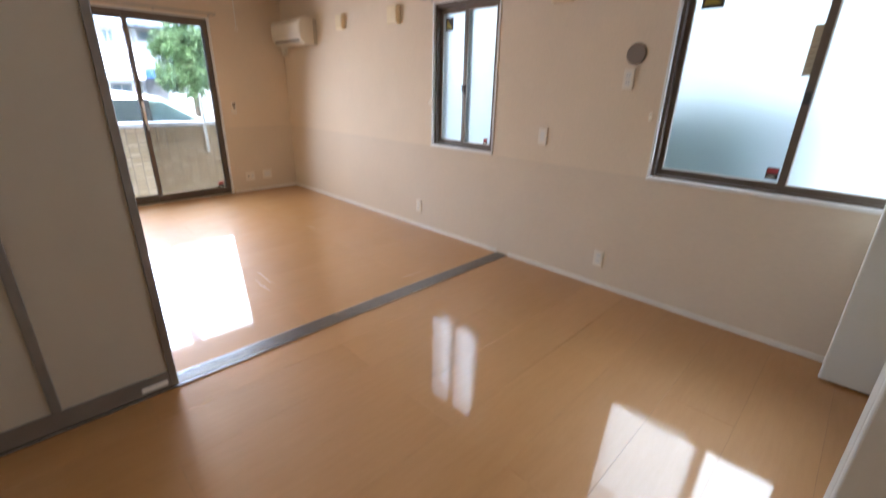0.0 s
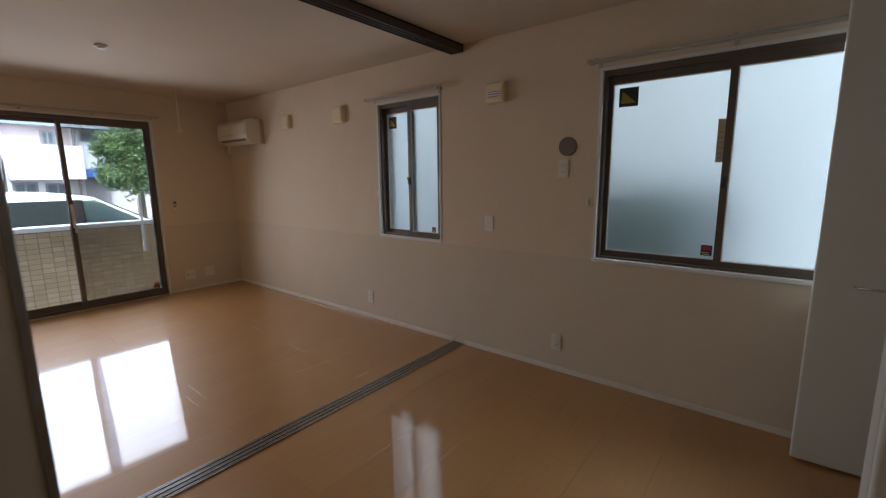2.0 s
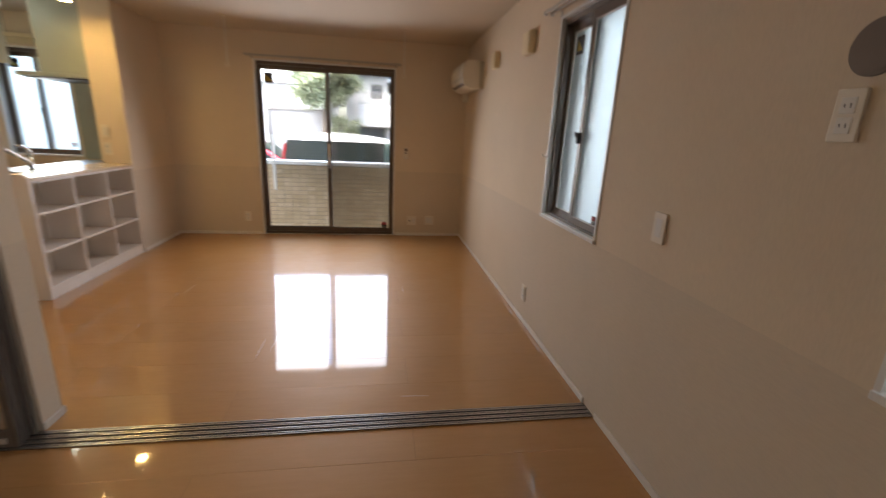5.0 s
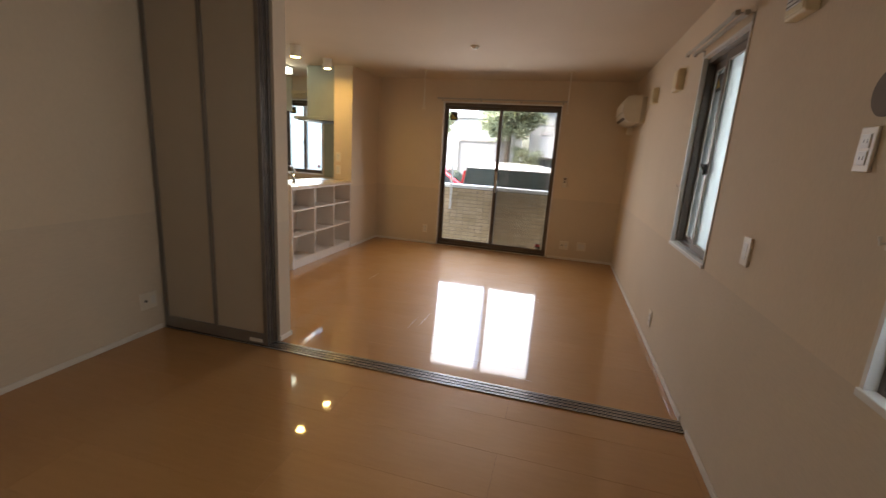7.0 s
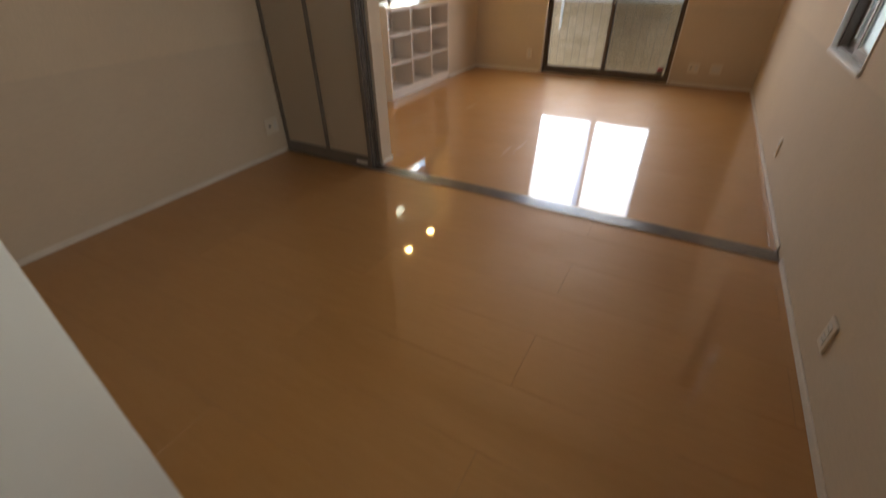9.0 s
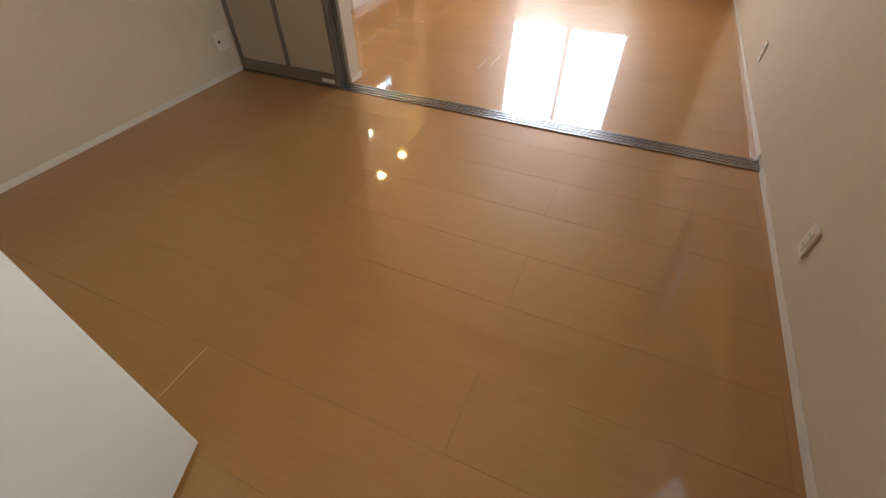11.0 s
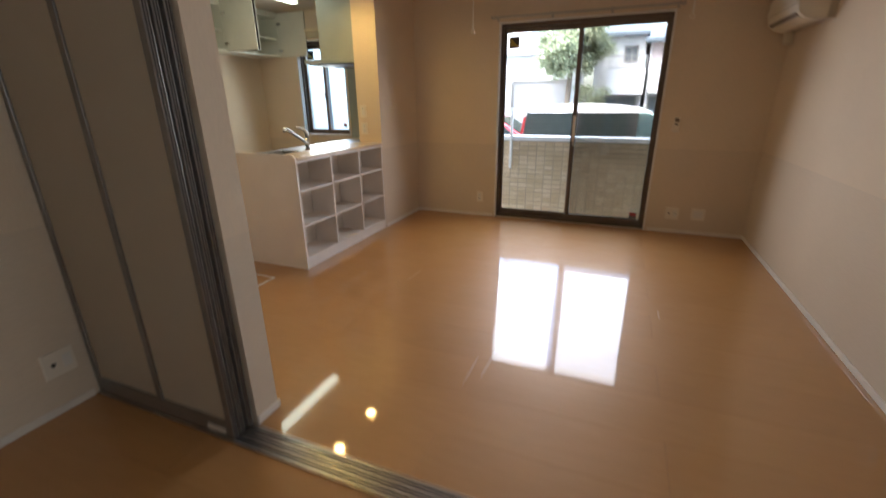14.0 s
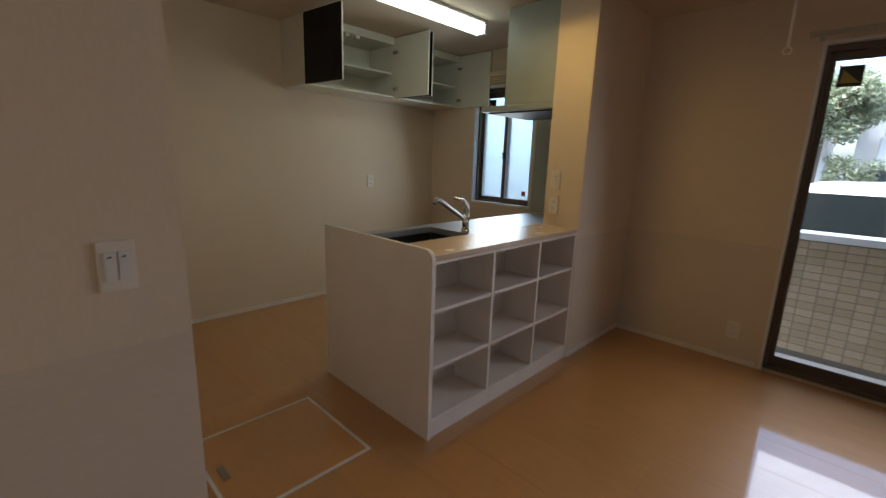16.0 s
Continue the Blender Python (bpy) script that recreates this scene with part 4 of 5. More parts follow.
def wall_cabinet(x0, x1, label):
    """x0 is the end towards the window, x1 the end towards the hall."""
    c = thing("wall_cabinet", ((x0 + x1) / 2, CB, CZ0), label, "cabinet", "wall cabinets")
    w = 0.016
    part("side_panel", box(x0, x0 + w, CB + 0.001, CF, CZ0, CZ1), M_CABIN, c)
    part("side_panel", box(x1 - w, x1, CB + 0.001, CF, CZ0, CZ1), M_CABIN, c)
    part("bottom_panel", box(x0 + w, x1 - w, CB + 0.001, CF, CZ0, CZ0 + w), M_CABIN, c)
    part("top_panel", box(x0 + w, x1 - w, CB + 0.001, CF, CZ1 - 0.06, CZ1), M_CABIN, c)
    part("back_panel", box(x0 + w, x1 - w, CB + 0.001, CB + 0.008, CZ0 + w, CZ1 - 0.06), M_CABIN, c)
    part("shelf_board", box(x0 + w, x1 - w, CB + 0.008, CF - 0.03, CZ0 + 0.20, CZ0 + 0.215), M_CABIN, c)
    half = (x1 - x0) / 2 - 0.003
    for hx, s, ang in ((x1, -1, 84), (x0, 1, 91)):
        turn = Matrix.Translation((hx + s * 0.019, CF + 0.004, 0)) @ Matrix.Rotation(radians(-s * -ang if s > 0 else -ang), 4, "Z")
        lo, hi = (0.0, half) if s > 0 else (-half, 0.0)
        bm = box(lo, hi, 0.0, 0.012, CZ0 - 0.004, CZ1 - 0.008, 0.0015)
        bmesh.ops.transform(bm, matrix=turn, verts=bm.verts[:])
        d = part("cabinet_door", bm, M_CABIN, c)
        bm = box(lo, hi, 0.0122, 0.018, CZ0 - 0.004, CZ1 - 0.008, 0.0015)
        bmesh.ops.transform(bm, matrix=turn, verts=bm.verts[:])
        part("front_face", bm, M_CABFACE, d, "glossy black front face")
        for z in (CZ0 + 0.07, CZ1 - 0.13):
            bm = box(0.004 if s > 0 else -0.06, 0.06 if s > 0 else -0.004, -0.016, 0.0, z - 0.014, z + 0.014, 0.003)
            bmesh.ops.transform(bm, matrix=turn, verts=bm.verts[:])
            part("hinge", bm, M_CHROME, d)
        bm = disc(hi - 0.03 if s > 0 else lo + 0.03, -0.002, CZ1 - 0.05, "y", 0.012, 0.004, 14)
        bmesh.ops.transform(bm, matrix=turn, verts=bm.verts[:])
        part("door_buffer", bm, M_PLATE2, d)
    for k in (-1, 1):
        xm = (x0 + x1) / 2 + k * 0.05
        part("latch", box(xm - 0.02, xm + 0.02, CF - 0.05, CF - 0.006, CZ1 - 0.085, CZ1 - 0.06, 0.004), M_PLATE, c, "white earthquake latch")
    return c


wall_cabinet(-4.632, -3.757, "cream wall cabinet with black doors standing open")
wall_cabinet(-5.465, -4.636, "cream wall cabinet with open doors beside the window")

hd = thing("range_hood", (-4.95, -0.95, 1.65), "grey-green box range hood hung from the ceiling", "range hood")
part("duct_box", box(-5.25, -4.655, -1.165, -0.762, 1.70, CEIL - 0.002, 0.004), M_HOOD, hd)
part("canopy", box(-5.26, -4.648, -1.37, -0.762, 1.66, 1.70, 0.005), M_HOOD, hd)
part("filter", box(-5.22, -4.69, -1.33, -0.80, 1.65, 1.66), M_DARK, hd, "dark grease filter")
single("splash_panel", box(XW + 0.0, XW + 0.004, KW[1] + 0.024, -0.761, 0.86, 1.9), M_HOOD, "pale grey-green kitchen splash panel", "wall panel")
gv = thing("gas_valve", label="small dark gas cock on the kitchen wall", category="gas valve", m=Matrix.Translation((XW, -0.95, 1.05)) @ Matrix.Rotation(radians(-90), 4, "Z"))
part("valve_body", box(-0.02, 0.02, 0.004, 0.05, -0.05, 0.06, 0.006), M_DARK, gv)
part("valve_knob", box(-0.012, 0.012, 0.05, 0.07, -0.02, 0.03, 0.004), M_VENT, gv)

rb = thing("roller_blind", (XW, -1.78, 2.05), "rolled-up beige slatted blind above the kitchen window", "blind")
part("head_box", box(XW + 0.002, XW + 0.055, -1.94, KW[1] + 0.02, 2.085, 2.125, 0.004), M_CREAM, rb)
for k in range(3):
    part("slat", box(XW + 0.006, XW + 0.05, -1.93, KW[1], 2.03 + k * 0.018, 2.042 + k * 0.018, 0.003), M_CREAM, rb)

# floor hatch
HX0, HX1, HY0, HY1 = -3.105, -2.505, -1.212, -0.632
fh = thing("floor_hatch", ((HX0 + HX1) / 2, (HY0 + HY1) / 2, 0), "square wooden underfloor storage hatch with aluminium frame", "floor hatch")
part("hatch_frame", boxes((HX0, HX0 + 0.014, HY0, HY1, 0.001, 0.004), (HX1 - 0.014, HX1, HY0, HY1, 0.001, 0.004), (HX0 + 0.014, HX1 - 0.014, HY0, HY0 + 0.014, 0.001, 0.004), (HX0 + 0.014, HX1 - 0.014, HY1 - 0.014, HY1, 0.001, 0.004)), M_EDGE, fh, "pale metal edge frame")
part("hatch_lid", box(HX0 + 0.0145, HX1 - 0.0145, HY0 + 0.0145, HY1 - 0.0145, 0.0005, 0.003), M_FLOOR, fh)
part("hatch_ring", box(HX1 - 0.075, HX1 - 0.045, -0.97, -0.87, 0.003, 0.005, 0.0008), M_VENT, fh, "brown recessed pull ring")

# ---- outside: balcony ----
BX = -6.38
single("balcony_floor", box(BX - 0.15, XW - T, -1.5, 4.2, -0.25, -0.16), M_CONCRETE, "grey concrete balcony floor", "balcony floor", kind="structure")
single("balcony_slab", box(-6.05, XW - T, -1.5, 4.2, 2.26, 2.46, 0.01), M_RENDERW, "pale underside of the balcony above", "balcony slab", kind="structure")
bw = thing("balcony_wall", (BX, 1.2, -0.16), "beige mosaic-tiled balcony parapet with a white coping", "parapet", kind="structure")
part("wall_core", box(BX - 0.15, BX - 0.004, -1.5, 4.2, GROUND, 0.795), M_GROUT, bw)
cp = part("coping", box(BX - 0.19, BX + 0.03, -1.5, 4.2, 0.795, 0.85, 0.006), M_COPING, bw, "white metal coping")
part("side_wall", box(BX + 0.03, XW - T, 4.0, 4.15, GROUND, 0.795), M_RENDERW, bw)
part("side_wall", box(BX + 0.03, XW - T, -1.5, -1.35, GROUND, 0.795), M_RENDERW, bw)


def pole_holder(y):
    p = thing("pole_holder", (BX, y, 0.45), "white laundry pole holder bolted to the parapet", "pole holder", "pole holders")
    part("upright", box(BX + 0.032, BX + 0.062, y - 0.016, y + 0.016, 0.44, 1.2, 0.004), M_COPING, p)
    part("wall_bracket", box(BX - 0.003, BX + 0.031, y - 0.012, y + 0.012, 0.5, 0.56, 0.002), M_COPING, p)
    part("wall_bracket", box(BX - 0.003, BX + 0.031, y - 0.012, y + 0.012, 0.70, 0.76, 0.002), M_COPING, p)


pole_holder(0.44)
pole_holder(2.12)

# ---- outside: street ----
single("ground", box(-400, 200, -300, 300, GROUND - 0.3, GROUND), M_ASPHALT, "grey asphalt parking ground", "ground", kind="structure")
single("wall_slab", box(XW - T, XE + T, YK - T, YN + T, GROUND, -0.1), M_CONCRETE, "grey concrete building plinth", "foundation", kind="structure")


def loft(sections):
    """A skin over rings of the same number of points."""
    bm = bmesh.new()
    rings = [[bm.verts.new(p) for p in s] for s in sections]
    n = len(rings[0])
    for r0, r1 in zip(rings, rings[1:]):
        for k in range(n):
            bm.faces.new((r0[k], r0[(k + 1) % n], r1[(k + 1) % n], r1[k]))
    bm.faces.new(rings[0])
    bm.faces.new(rings[-1])
    return bm


def car(name, x, y, label, paint, ln, ht, wd, van, tint):
    """A car whose nose points to +y; x, y: the middle of its tail on the ground."""
    c = thing(name, (x, y + ln / 2, GROUND), label, "car")
    g = GROUND
    belt = g + ht * 0.56
    lower = [(0.0, g + 0.35), (0.03, belt), (ln * 0.70, belt - 0.01), (ln * 0.80, belt - 0.04), (ln * 0.96, g + ht * 0.46), (ln, g + ht * 0.33), (ln * 0.99, g + 0.22), (0.03, g + 0.22)]
    bm = extrude_profile([(y + a, b) for a, b in lower], x - wd / 2, x + wd / 2)
    bmesh.ops.bevel(bm, geom=bm.edges[:], offset=0.06, segments=3, affect="EDGES")
    part("body", bm, paint, c, smooth=True)
    tail = 0.06 if van else ln * 0.12
    front, base = (0.47, 0.76) if van else (0.55, 0.80)
    up = [(tail, belt), (tail + 0.10, g + ht * 0.93), (tail + 0.28, g + ht * 0.985), (ln * 0.24, g + ht), (ln * (front - 0.10), g + ht * 0.985), (ln * front, g + ht * 0.95), (ln * base, belt - 0.02)]
    bm = bmesh.new()
    prof = [(y + a, b) for a, b in up]
    rows = []
    for s in (-1, 1):
        rows.append([bm.verts.new((x + s * (wd / 2 - 0.02 - 0.16 * max(0.0, (b - belt)) / (ht * 0.44)), a, b)) for a, b in prof])
    n = len(prof)
    for k in range(n - 1):
        bm.faces.new((rows[0][k], rows[0][k + 1], rows[1][k + 1], rows[1][k]))
    bm.faces.new(rows[0])
    bm.faces.new(rows[1])
    bm.faces.new((rows[0][0], rows[1][0], rows[1][-1], rows[0][-1]))
    bmesh.ops.bevel(bm, geom=[e for e in bm.edges if e.calc_length() > 0.05], offset=0.035, segments=3, affect="EDGES")
    cab = part("cabin", bm, paint, c, smooth=True)
    # side glass in panes, leaning with the cabin
    z0, z1 = belt + 0.03, g + ht * (0.92 if van else 0.875)
    cuts = [(tail + 0.03, tail + 0.10, ln * 0.22, ln * 0.22), (ln * 0.245, ln * 0.245, ln * 0.415, ln * 0.415), (ln * 0.445, ln * 0.445, ln * 0.70, ln * 0.485)] if van else \
           [(ln * 0.24, ln * 0.28, ln * 0.44, ln * 0.44), (ln * 0.455, ln * 0.455, ln * 0.72, ln * 0.565)]
    for s in (-1, 1):
        for k, (a0, a1, b0, b1) in enumerate(cuts):
            lean = lambda z: x + s * (wd / 2 - 0.02 - 0.16 * (z - belt) / (ht * 0.44) + 0.004)
            bm = loft([[(lean(z0) + s * o, y + a0, z0), (lean(z0) + s * o, y + b0, z0), (lean(z1) + s * o, y + b1, z1), (lean(z1) + s * o, y + a1, z1)] for o in (-0.01, 0.004)])
            part("side_window", bm, tint if k == len(cuts) - 1 else M_CARGLASS, cab)
        a0, a1, b0, b1 = cuts[0][0] + 0.02, cuts[0][1] + 0.02, cuts[-1][0] + 0.005, cuts[-1][1] + 0.005
        part("window_band", loft([[(lean(z0) + s * o, y + a0, z0), (lean(z0) + s * o, y + b0, z0), (lean(z1) + s * o, y + b1, z1), (lean(z1) + s * o, y + a1, z1)] for o in (-0.012, 0.001)]), M_PILLAR, cab, "black pillar band")
    part("rear_window", loft([[(x - wd * 0.40, y + tail + 0.005 - o, belt + 0.05), (x + wd * 0.40, y + tail + 0.005 - o, belt + 0.05), (x + wd * 0.34, y + tail + 0.075 - o, g + ht * 0.88), (x - wd * 0.34, y + tail + 0.075 - o, g + ht * 0.88)] for o in (-0.02, 0.012)]), M_CARGLASS, cab)
    fy0, fz0, fy1, fz1 = y + ln * (base - 0.015), belt + 0.02, y + ln * (front + 0.02), g + ht * 0.93
    part("windscreen", loft([[(x - wd * 0.42, fy0, fz0 + o), (x + wd * 0.42, fy0, fz0 + o), (x + wd * 0.36, fy1, fz1 + o), (x - wd * 0.36, fy1, fz1 + o)] for o in (-0.02, 0.022)]), tint, cab)
    for s in (-1, 1):
        za, zb = belt - 0.06, g + ht * (0.88 if van else 0.58)
        edge = lambda z: wd / 2 - 0.02 - 0.16 * max(0.0, z - belt) / (ht * 0.44) + 0.012
        wrap = 0.07 if van else 0.06
        part("tail_light", loft([[(x + s * (edge(z) - 0.14), y + 0.02 + q, z), (x + s * edge(z), y + 0.02 + q, z), (x + s * edge(z), y + wrap + q, z), (x + s * (edge(z) - 0.14), y + wrap + q, z)]
                                 for z, q in ((za, 0.0), (zb, 0.08 if van else 0.02))]), M_TAIL, c, "red tail light")
        part("headlight", box(x + s * wd * 0.38 - 0.14, x + s * wd * 0.38 + 0.14, y + ln - 0.16, y + ln - 0.03, g + ht * 0.36, g + ht * 0.42, 0.02), M_TRIM, c)
        mir = part("mirror", box(x + s * (wd / 2 + 0.02), x + s * (wd / 2 + 0.2), y + ln * 0.625, y + ln * 0.66, belt + 0.0, belt + 0.15, 0.02), paint, c)
        for a in (0.19, 0.80):
            wh = part("wheel", disc(x + s * (wd / 2 - 0.1), y + ln * a, g + 0.31, "x", 0.31, 0.2, 30, 0.03), M_TYRE, c)
            part("rim", disc(x + s * (wd / 2 - 0.0), y + ln * a, g + 0.31, "x", 0.2, 0.02, 24, 0.004), M_STEEL, wh)
    return c


car("van", -9.3, 0.02, "white minivan with dark tinted windows parked outside", M_CARW, 4.4, 1.82, 1.7, True, M_CARTINT)
car("hatchback", -12.9, -3.5, "red hatchback car parked behind the van", M_CARR, 3.9, 1.52, 1.66, False, M_CARGLASS)


def leaf_cloud(clumps, per, size, seed):
    """Crown of many small bent leaves scattered round clumps."""
    rnd = random.Random(seed)
    verts, faces = [], []
    for cx, cy, cz, rad in clumps:
        for _ in range(per):
            d = Vector((rnd.gauss(0, 1), rnd.gauss(0, 1), rnd.gauss(0, 0.85))).normalized() * rad * (0.15 + 1.15 * rnd.random() ** 0.7)
            p = Vector((cx, cy, cz)) + d
            a = Vector((rnd.uniform(-1, 1), rnd.uniform(-1, 1), rnd.uniform(-0.8, 0.5))).normalized()
            b = a.cross(Vector((rnd.uniform(-1, 1), rnd.uniform(-1, 1), rnd.uniform(-1, 1)))).normalized()
            c = a.cross(b) * 0.18
            s = size * rnd.uniform(0.6, 1.3)
            i = len(verts)
            verts += [p - a * s, p + b * s * 0.42 + c * s, p + a * s, p - b * s * 0.42 + c * s]
            faces += [(i, i + 1, i + 2), (i, i + 2, i + 3)]
    me = bpy.data.meshes.new("crown")
    me.from_pydata([tuple(v) for v in verts], [], faces)
    return me


def tree(x, y, crown_z, rad, height, label, leaf, seed, clump=26, per=170, size=0.10, squash=0.85):
    rnd = random.Random(seed)
    t = thing("tree", (x, y, GROUND), label, "tree")
    top = crown_z + rad * 0.3
    part("trunk", tube([(x, y, GROUND), (x + 0.03, y - 0.02, GROUND + (top - GROUND) * 0.4), (x - 0.02, y + 0.03, GROUND + (top - GROUND) * 0.75), (x, y, top)], 0.1, 12, [0.16, 0.12, 0.10, 0.04]), M_BARK, t)
    clumps = []
    for k in range(clump):
        a, e, q = rnd.uniform(0, 2 * math.pi), rnd.uniform(-0.9, 1.0), rnd.uniform(0.45, 0.92) * rad
        w = math.sqrt(max(0.05, 1 - e * e * 0.8))
        c = (x + q * w * math.cos(a), y + q * w * math.sin(a), crown_z + q * e * squash)
        clumps.append((*c, rad * rnd.uniform(0.16, 0.32)))
        if k % 3 == 0:
            s = Vector((x, y, crown_z - rad * 0.45 + 0.5 * rad * rnd.random()))
            part("limb", tube([s, s.lerp(Vector(c), 0.5) + Vector((0, 0, 0.08)), c], 0.03, 7, [0.05, 0.03, 0.012]), M_BARK, t)
    me = leaf_cloud(clumps, per, size, seed + 1)
    me.materials.append(leaf)
    ob = new("crown", me)
    ob.parent = t
    ob.location = -Vector((x, y, GROUND))
    return t


tree(-20.4, -0.5, 3.2, 1.42, 4.2, "round pale-green street tree beyond the parked van", M_LEAF, 5, 58, 170, 0.10)
tree(-17.8, 5.45, 2.2, 1.3, 3.4, "dense dark-green garden tree beside the house", M_LEAFD, 9, 64, 300, 0.07, 1.1)
tree(-20.6, -4.1, 2.75, 0.75, 3.2, "small pale street tree in front of the garage", M_LEAF, 14, 24, 220, 0.08)


def hedge(name, x0, x1, y0, y1, z1, label, leaf, seed, size=0.05, n=34, per=120):
    rnd = random.Random(seed)
    t = thing(name, ((x0 + x1) / 2, (y0 + y1) / 2, GROUND), label, "hedge")
    part("stem", tube([((x0 + x1) / 2, (y0 + y1) / 2, GROUND), ((x0 + x1) / 2, (y0 + y1) / 2, z1 - 0.3)], 0.04, 8), M_BARK, t)
    clumps = [(rnd.uniform(x0 + 0.15, x1 - 0.15), rnd.uniform(y0 + 0.1, y1 - 0.1), GROUND + 0.15 + (z1 - 0.27 - GROUND) * rnd.random() ** 1.25, rnd.uniform(0.14, 0.26)) for _ in range(n)]
    me = leaf_cloud(clumps, per, size, seed + 3)
    me.materials.append(leaf)
    ob = new("foliage", me)
    ob.parent = t
    ob.location = -Vector(((x0 + x1) / 2, (y0 + y1) / 2, GROUND))


hedge("hedge", -20.6, -20.0, -0.2, 1.1, 1.75, "low green shrub near the street tree", M_LEAF, 21, 0.07, 26)
# unseen hedge, added to darken the lower left of the wide pane
hedge("hedge", -1.9, -0.3, 4.0, 4.55, 1.30, "unseen dark hedge added to darken the frosted pane", M_LEAFX, 25, 0.05, 200, 60)


# dark boards, not seen, added for an even dark base in the pane
gf = thing("added_fence", (-0.9, 4.65, GROUND), "unseen dark boards added to darken the frosted pane evenly", "fence")
for k in range(11):
    x = -1.69 + k * 0.145
    part("fence_board", box(x, x + 0.138, 4.64, 4.66, GROUND + 0.05, 1.22 + 0.01 * (k % 2), 0.003), M_FENCE, gf)
for z in (0.0, 0.95):
    part("fence_rail", box(-1.74, -0.08, 4.661, 4.70, z, z + 0.08), M_FENCE, gf)
for x in (-1.70, -0.9, -0.12):
    part("fence_post", box(x - 0.04, x + 0.04, 4.701, 4.78, GROUND, 1.2), M_FENCE, gf)


def house_window(parent, x, y0, y1, z0, z1, blind=False):
    """A framed window on a front that faces +x."""
    f = part("window", boxes((x, x + 0.06, y0, y0 + 0.07, z0, z1), (x, x + 0.06, y1 - 0.07, y1, z0, z1), (x, x + 0.06, y0 + 0.07, y1 - 0.07, z0, z0 + 0.07), (x, x + 0.06, y0 + 0.07, y1 - 0.07, z1 - 0.07, z1),
                             (x, x + 0.06, (y0 + y1) / 2 - 0.03, (y0 + y1) / 2 + 0.03, z0 + 0.07, z1 - 0.07)), M_GREYALU, parent)
    ym = (y0 + y1) / 2
    part("pane", box(x - 0.0, x + 0.03, y0 + 0.07, ym - 0.03, z0 + 0.07, z1 - 0.07), M_HOUSEGLASS, f)
    part("pane", box(x - 0.0, x + 0.03, ym + 0.03, y1 - 0.07, z0 + 0.07, z1 - 0.07), M_SHUTTER if blind else M_HOUSEGLASS, f)


HX = -21.5


def hip_roof(x0, x1, y0, y1, z0, z1, ridge0, ridge1):
    """A hipped roof over a rectangle, ridge along y."""
    bm = bmesh.new()
    xm = (x0 + x1) / 2
    v = [bm.verts.new(p) for p in ((x0, y0, z0), (x1, y0, z0), (x1, y1, z0), (x0, y1, z0), (xm, ridge0, z1), (xm, ridge1, z1),
                                   (x0, y0, z0 - 0.12), (x1, y0, z0 - 0.12), (x1, y1, z0 - 0.12), (x0, y1, z0 - 0.12))]
    for q in ((0, 4, 1), (1, 4, 5, 2), (2, 5, 3), (3, 5, 4, 0), (0, 1, 7, 6), (1, 2, 8, 7), (2, 3, 9, 8), (3, 0, 6, 9), (6, 7, 8, 9)):
        bm.faces.new([v[k] for k in q])
    return bm


def railing(parent, x, y0, y1, z0, z1):
    part("railing", boxes((x, x + 0.04, y0, y1, z1 - 0.05, z1), (x, x + 0.04, y0, y1, z0, z0 + 0.05),
                          *[(x + 0.01, x + 0.03, y0 + k * 0.12, y0 + k * 0.12 + 0.03, z0 + 0.05, z1 - 0.05) for k in range(int((y1 - y0) / 0.12) + 1)]), M_SHUTTER, parent)


# two-storey shop house with mauve upper wall
hs = thing("house", (-24.0, 3.5, GROUND), "white two-storey shop house with mauve siding and slate hip roof", "house")
part("wall", box(HX - 5, HX, 2.5, 4.62, GROUND, 3.5), M_RENDERW, hs)
part("upper_siding", box(HX, HX + 0.03, 2.56, 4.4, 2.68, 3.42), M_RENDERP, hs, "mauve-brown upper siding")
part("balcony", box(HX + 0.03, HX + 0.8, 2.56, 4.6, 1.45, 2.68, 0.02), M_RENDERW, hs, "white solid balcony front")
part("roof", hip_roof(HX - 5.4, HX + 0.5, 2.25, 9.5, 3.52, 5.1, 5.2, 7.5), M_ROOF, hs, "slate-blue hipped roof")
house_window(hs, HX + 0.03, 3.56, 3.98, 2.73, 3.25)
house_window(hs, HX + 0.0, 2.62, 3.3, 0.2, 1.36)
house_window(hs, HX + 0.0, 3.5, 4.2, 0.2, 1.32)
part("drainpipe", tube([(HX + 0.06, 4.52, GROUND), (HX + 0.06, 4.52, 3.4)], 0.045, 8), M_GREYALU, hs)

hb = thing("house", (-24.0, 1.4, GROUND), "narrow white two-storey house with a railed balcony", "house")
part("wall", box(HX - 5, HX - 0.35, 0.35, 2.32, GROUND, 3.75), M_RENDERW, hb)
part("roof", hip_roof(HX - 5.2, HX + 0.05, 0.2, 2.42, 3.85, 4.4, 0.9, 1.8), M_ROOF, hb)
part("balcony", box(HX - 0.35, HX + 0.35, 0.9, 2.4, 1.42, 2.42, 0.02), M_RENDERW, hb)
railing(hb, HX + 0.3, 0.95, 2.4, 2.44, 2.95)
house_window(hb, HX - 0.35, 1.5, 2.05, 2.72, 3.36)
house_window(hb, HX - 0.35, 0.7, 2.2, 0.2, 1.38)

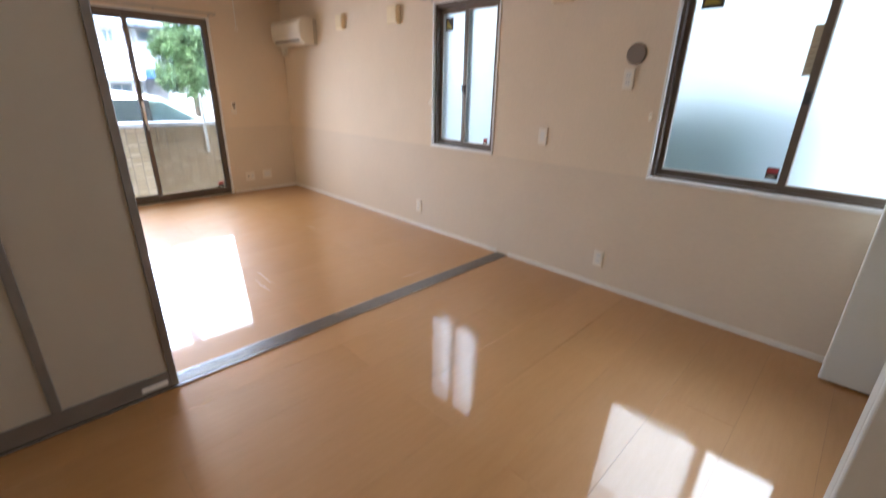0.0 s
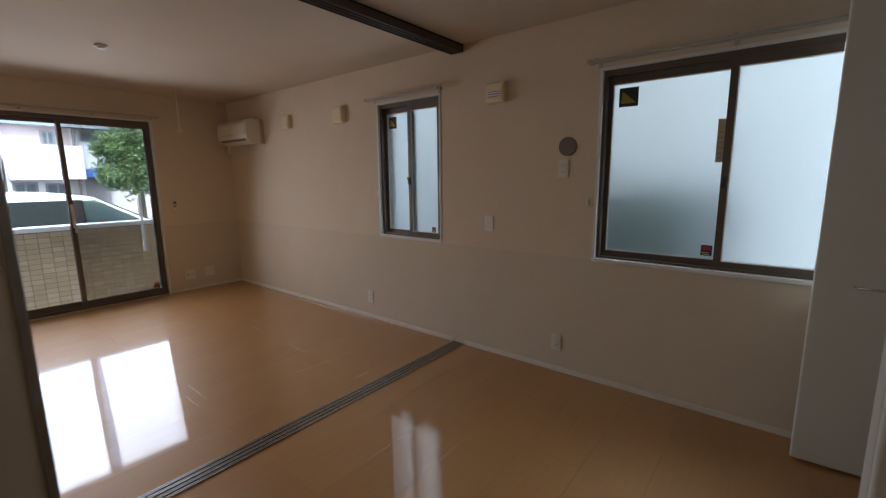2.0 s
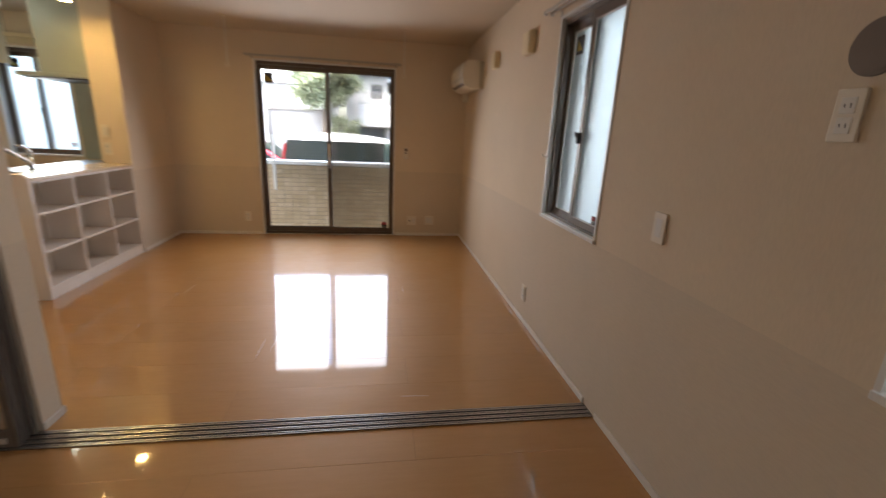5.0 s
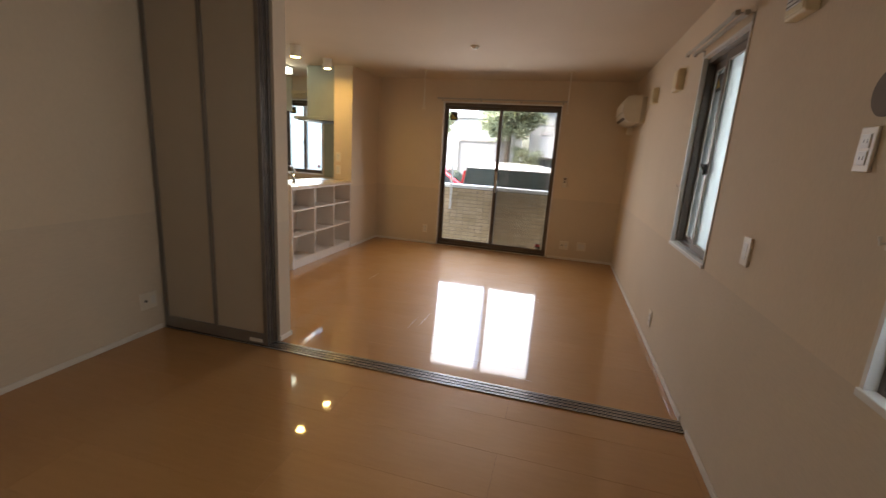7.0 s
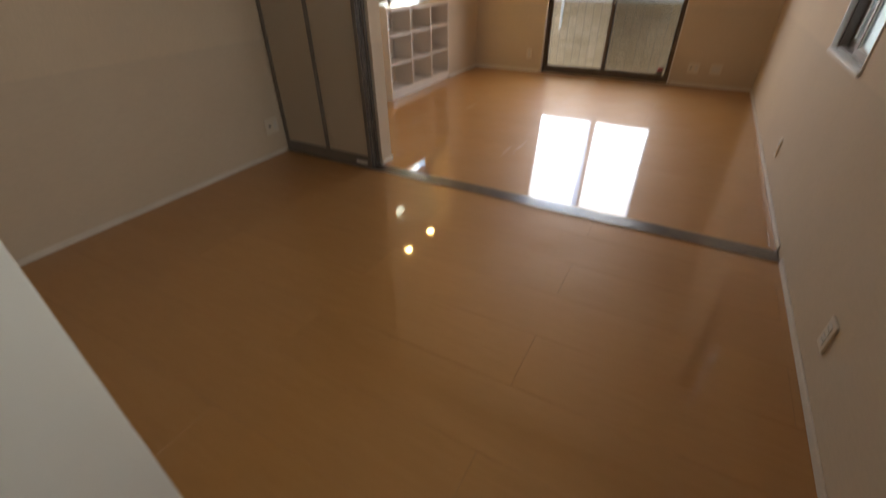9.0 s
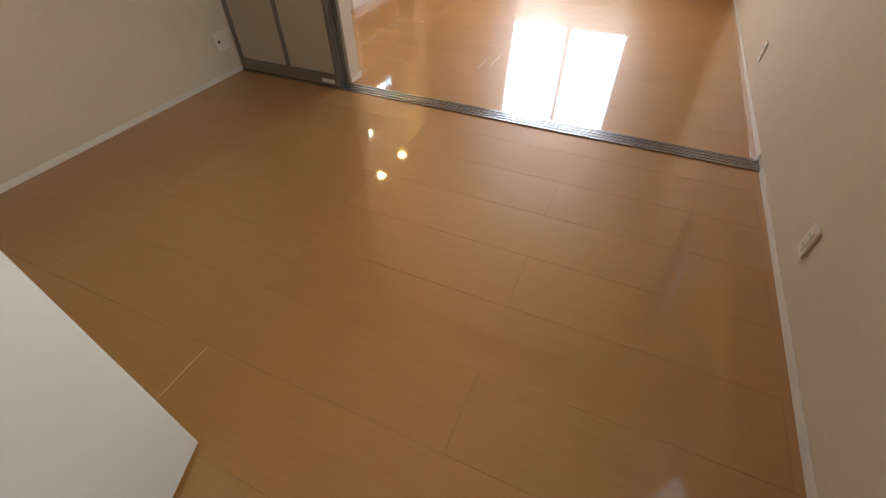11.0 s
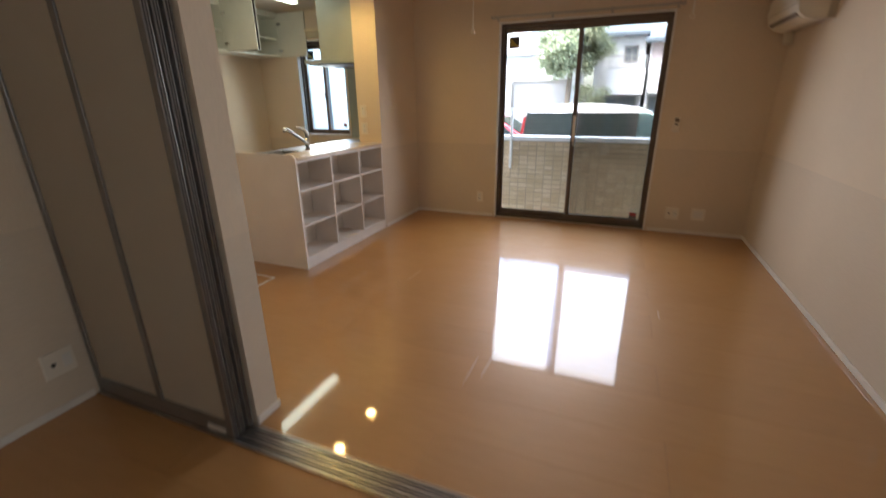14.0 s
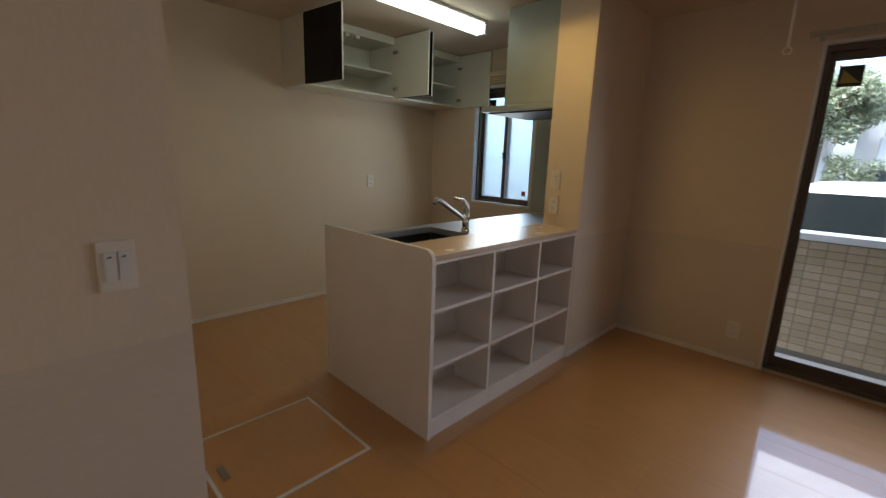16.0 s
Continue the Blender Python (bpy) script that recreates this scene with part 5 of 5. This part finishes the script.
hc = thing("house", (-24.0, 6.0, GROUND), "white house with a blue awning over a grey shutter", "house")
part("wall", box(HX - 5, HX - 0.12, 4.66, 9.3, GROUND, 3.5), M_RENDERW, hc)
house_window(hc, HX - 0.12, 4.75, 5.85, 2.92, 3.34, True)
part("awning", box(HX - 0.1, HX + 0.45, 4.66, 5.6, 1.53, 1.86, 0.02), M_BLUE, hc, "bright blue awning")
shc = part("roller_shutter", box(HX - 0.12, HX - 0.09, 4.72, 5.5, GROUND, 1.5), M_SHUTTER, hc)
for k in range(18):
    z = GROUND + 0.05 + k * 0.113
    part("slat", box(HX - 0.09, HX - 0.07, 4.73, 5.49, z, z + 0.09, 0.006), M_SHUTTER, shc)

# white garage building
gr = thing("garage", (-24.0, -4.0, GROUND), "white flat-roofed garage with a grey roller shutter", "garage")
part("wall", box(HX - 4, HX - 0.5, -9.0, -0.35, GROUND, 3.2), M_RENDERW, gr)
part("roof", box(HX - 4.2, HX - 0.25, -9.2, -0.2, 3.2, 3.38), M_RENDERW, gr)
part("upper_wall", box(HX - 8, HX - 3, -12.0, -3.0, 3.38, 5.2), M_RENDERW, gr)
sh = part("roller_shutter", box(HX - 0.5, HX - 0.47, -3.22, -0.7, GROUND, 2.0), M_SHUTTER, gr)
for k in range(22):
    z = GROUND + 0.06 + k * 0.113
    part("slat", box(HX - 0.47, HX - 0.45, -3.2, -0.72, z, z + 0.09, 0.006), M_SHUTTER, sh)
part("shutter_frame", boxes((HX - 0.5, HX - 0.42, -3.32, -3.23, GROUND, 2.02), (HX - 0.5, HX - 0.42, -0.69, -0.6, GROUND, 2.02), (HX - 0.5, HX - 0.42, -3.23, -0.69, 2.01, 2.1)), M_GREYALU, gr)

# unseen house block close behind the frosted windows, added to dim them
nb = thing("pane_dimming_house", (-2.0, 6.0, GROUND), "unseen grey house block added to dim the frosted windows", "house")
part("wall", box(-7.5, 6.0, 4.8, 9.0, GROUND, 6.2), M_RENDERG, nb)
part("roof", extrude_profile([(4.5, 6.2), (6.9, 7.6), (9.3, 6.2)], -7.8, 6.3), M_ROOF, nb)

# ---- pieces: balcony tiles ----
TW, TH = 0.11, 0.06
bm = box(-0.004, 0.0, -TW / 2 + 0.003, TW / 2 - 0.003, -TH / 2 + 0.003, TH / 2 - 0.003)
bmesh.ops.bevel(bm, geom=[e for e in bm.edges if e.verts[0].co.x > -0.001 and e.verts[1].co.x > -0.001], offset=0.001, segments=1, affect="EDGES")
tile_mesh = finish(bm, M_TILE)
tile_rest = bmesh.new()
tv = [v.co.copy() for v in tile_mesh.vertices]
tf = [tuple(p.vertices) for p in tile_mesh.polygons]
for iz in range(15):
    z = -0.083 + iz * TH
    for iy in range(-13, 37):
        yy = iy * TW + 0.05
        if 0.6 < yy < 2.1:
            ob = new("tile", tile_mesh)
            ob.parent = bw
            ob.location = Vector((BX, yy, z)) - BASE[bw]
        else:
            vs = [tile_rest.verts.new(c + Vector((BX, yy, z))) for c in tv]
            for q in tf:
                tile_rest.faces.new([vs[i] for i in q])
part("tile_field", tile_rest, M_TILE, bw)["kind"] = "stuff"

# ---- pieces: floor boards ----
fl_base = single("floor", box(XW - 0.02, XE + 0.05, YK - 0.02, YN + 0.02, -0.1, -0.006), M_JOINT, "glossy honey-coloured maple board floor", "floor", kind="structure")
PW, PL = 0.281, 1.74
board_meshes = {}


def board(x0, x1, y0, y1):
    key = (round(x1 - x0, 4), round(y1 - y0, 4))
    if key not in board_meshes:
        w, l = key
        bm = bmesh.new()
        add_box(bm, -w / 2 + 0.0003, w / 2 - 0.0003, -l / 2 + 0.0004, l / 2 - 0.0004, -0.006, 0.0)
        bmesh.ops.bevel(bm, geom=[e for e in bm.edges if e.verts[0].co.z > -0.001 and e.verts[1].co.z > -0.001], offset=0.0004, segments=1, affect="EDGES")
        board_meshes[key] = finish(bm, M_FLOOR)
    ob = new("floor_board", board_meshes[key])
    ob.parent = fl_base
    ob.location = ((x0 + x1) / 2, (y0 + y1) / 2, 0.0)
    ob.rotation_euler = (random.uniform(-0.0001, 0.0001), random.uniform(-0.0005, 0.0005), 0)


for row in range(-5, 21):
    x1 = 0.189 - PW * row
    x0 = x1 - PW
    x0, x1 = max(x0, XW), min(x1, XE)
    if x1 - x0 < 0.02:
        continue
    y = 2.05 + PL + (PL / 2 if row % 2 else 0.0)
    while y > YK:
        a, b = max(y - PL, YK), min(y, YN)
        if b - a > 0.02:
            board(x0, x1, a, b)
        y -= PL

SCUFFS = ((-2.46, 1.24, -2.77, 1.247), (-3.40, 0.36, -3.66, 0.367), (-2.645, 1.176, -2.375, 1.174), (-1.95, 1.99, -1.94, 2.16),
          (-3.57, 2.10, -3.42, 2.10))
for x0, y0, x1, y1 in SCUFFS:
    ln, ang = math.hypot(x1 - x0, y1 - y0), math.atan2(y1 - y0, x1 - x0)
    bm = extrude_profile([(-0.5 * ln, 0.0), (-0.2 * ln, -0.0014), (0.3 * ln, -0.001), (0.5 * ln, 0.0), (0.2 * ln, 0.0013), (-0.3 * ln, 0.0009)], 0.0002, 0.0006)
    bmesh.ops.transform(bm, matrix=Matrix.Translation(((x0 + x1) / 2, (y0 + y1) / 2, 0)) @ Matrix.Rotation(ang, 4, "Z") @ Matrix(((0, 1, 0, 0), (0, 0, 1, 0), (1, 0, 0, 0), (0, 0, 0, 1))), verts=bm.verts[:])
    part("scuff_mark", bm, M_PLATE, fl_base, "pale worn scratch")
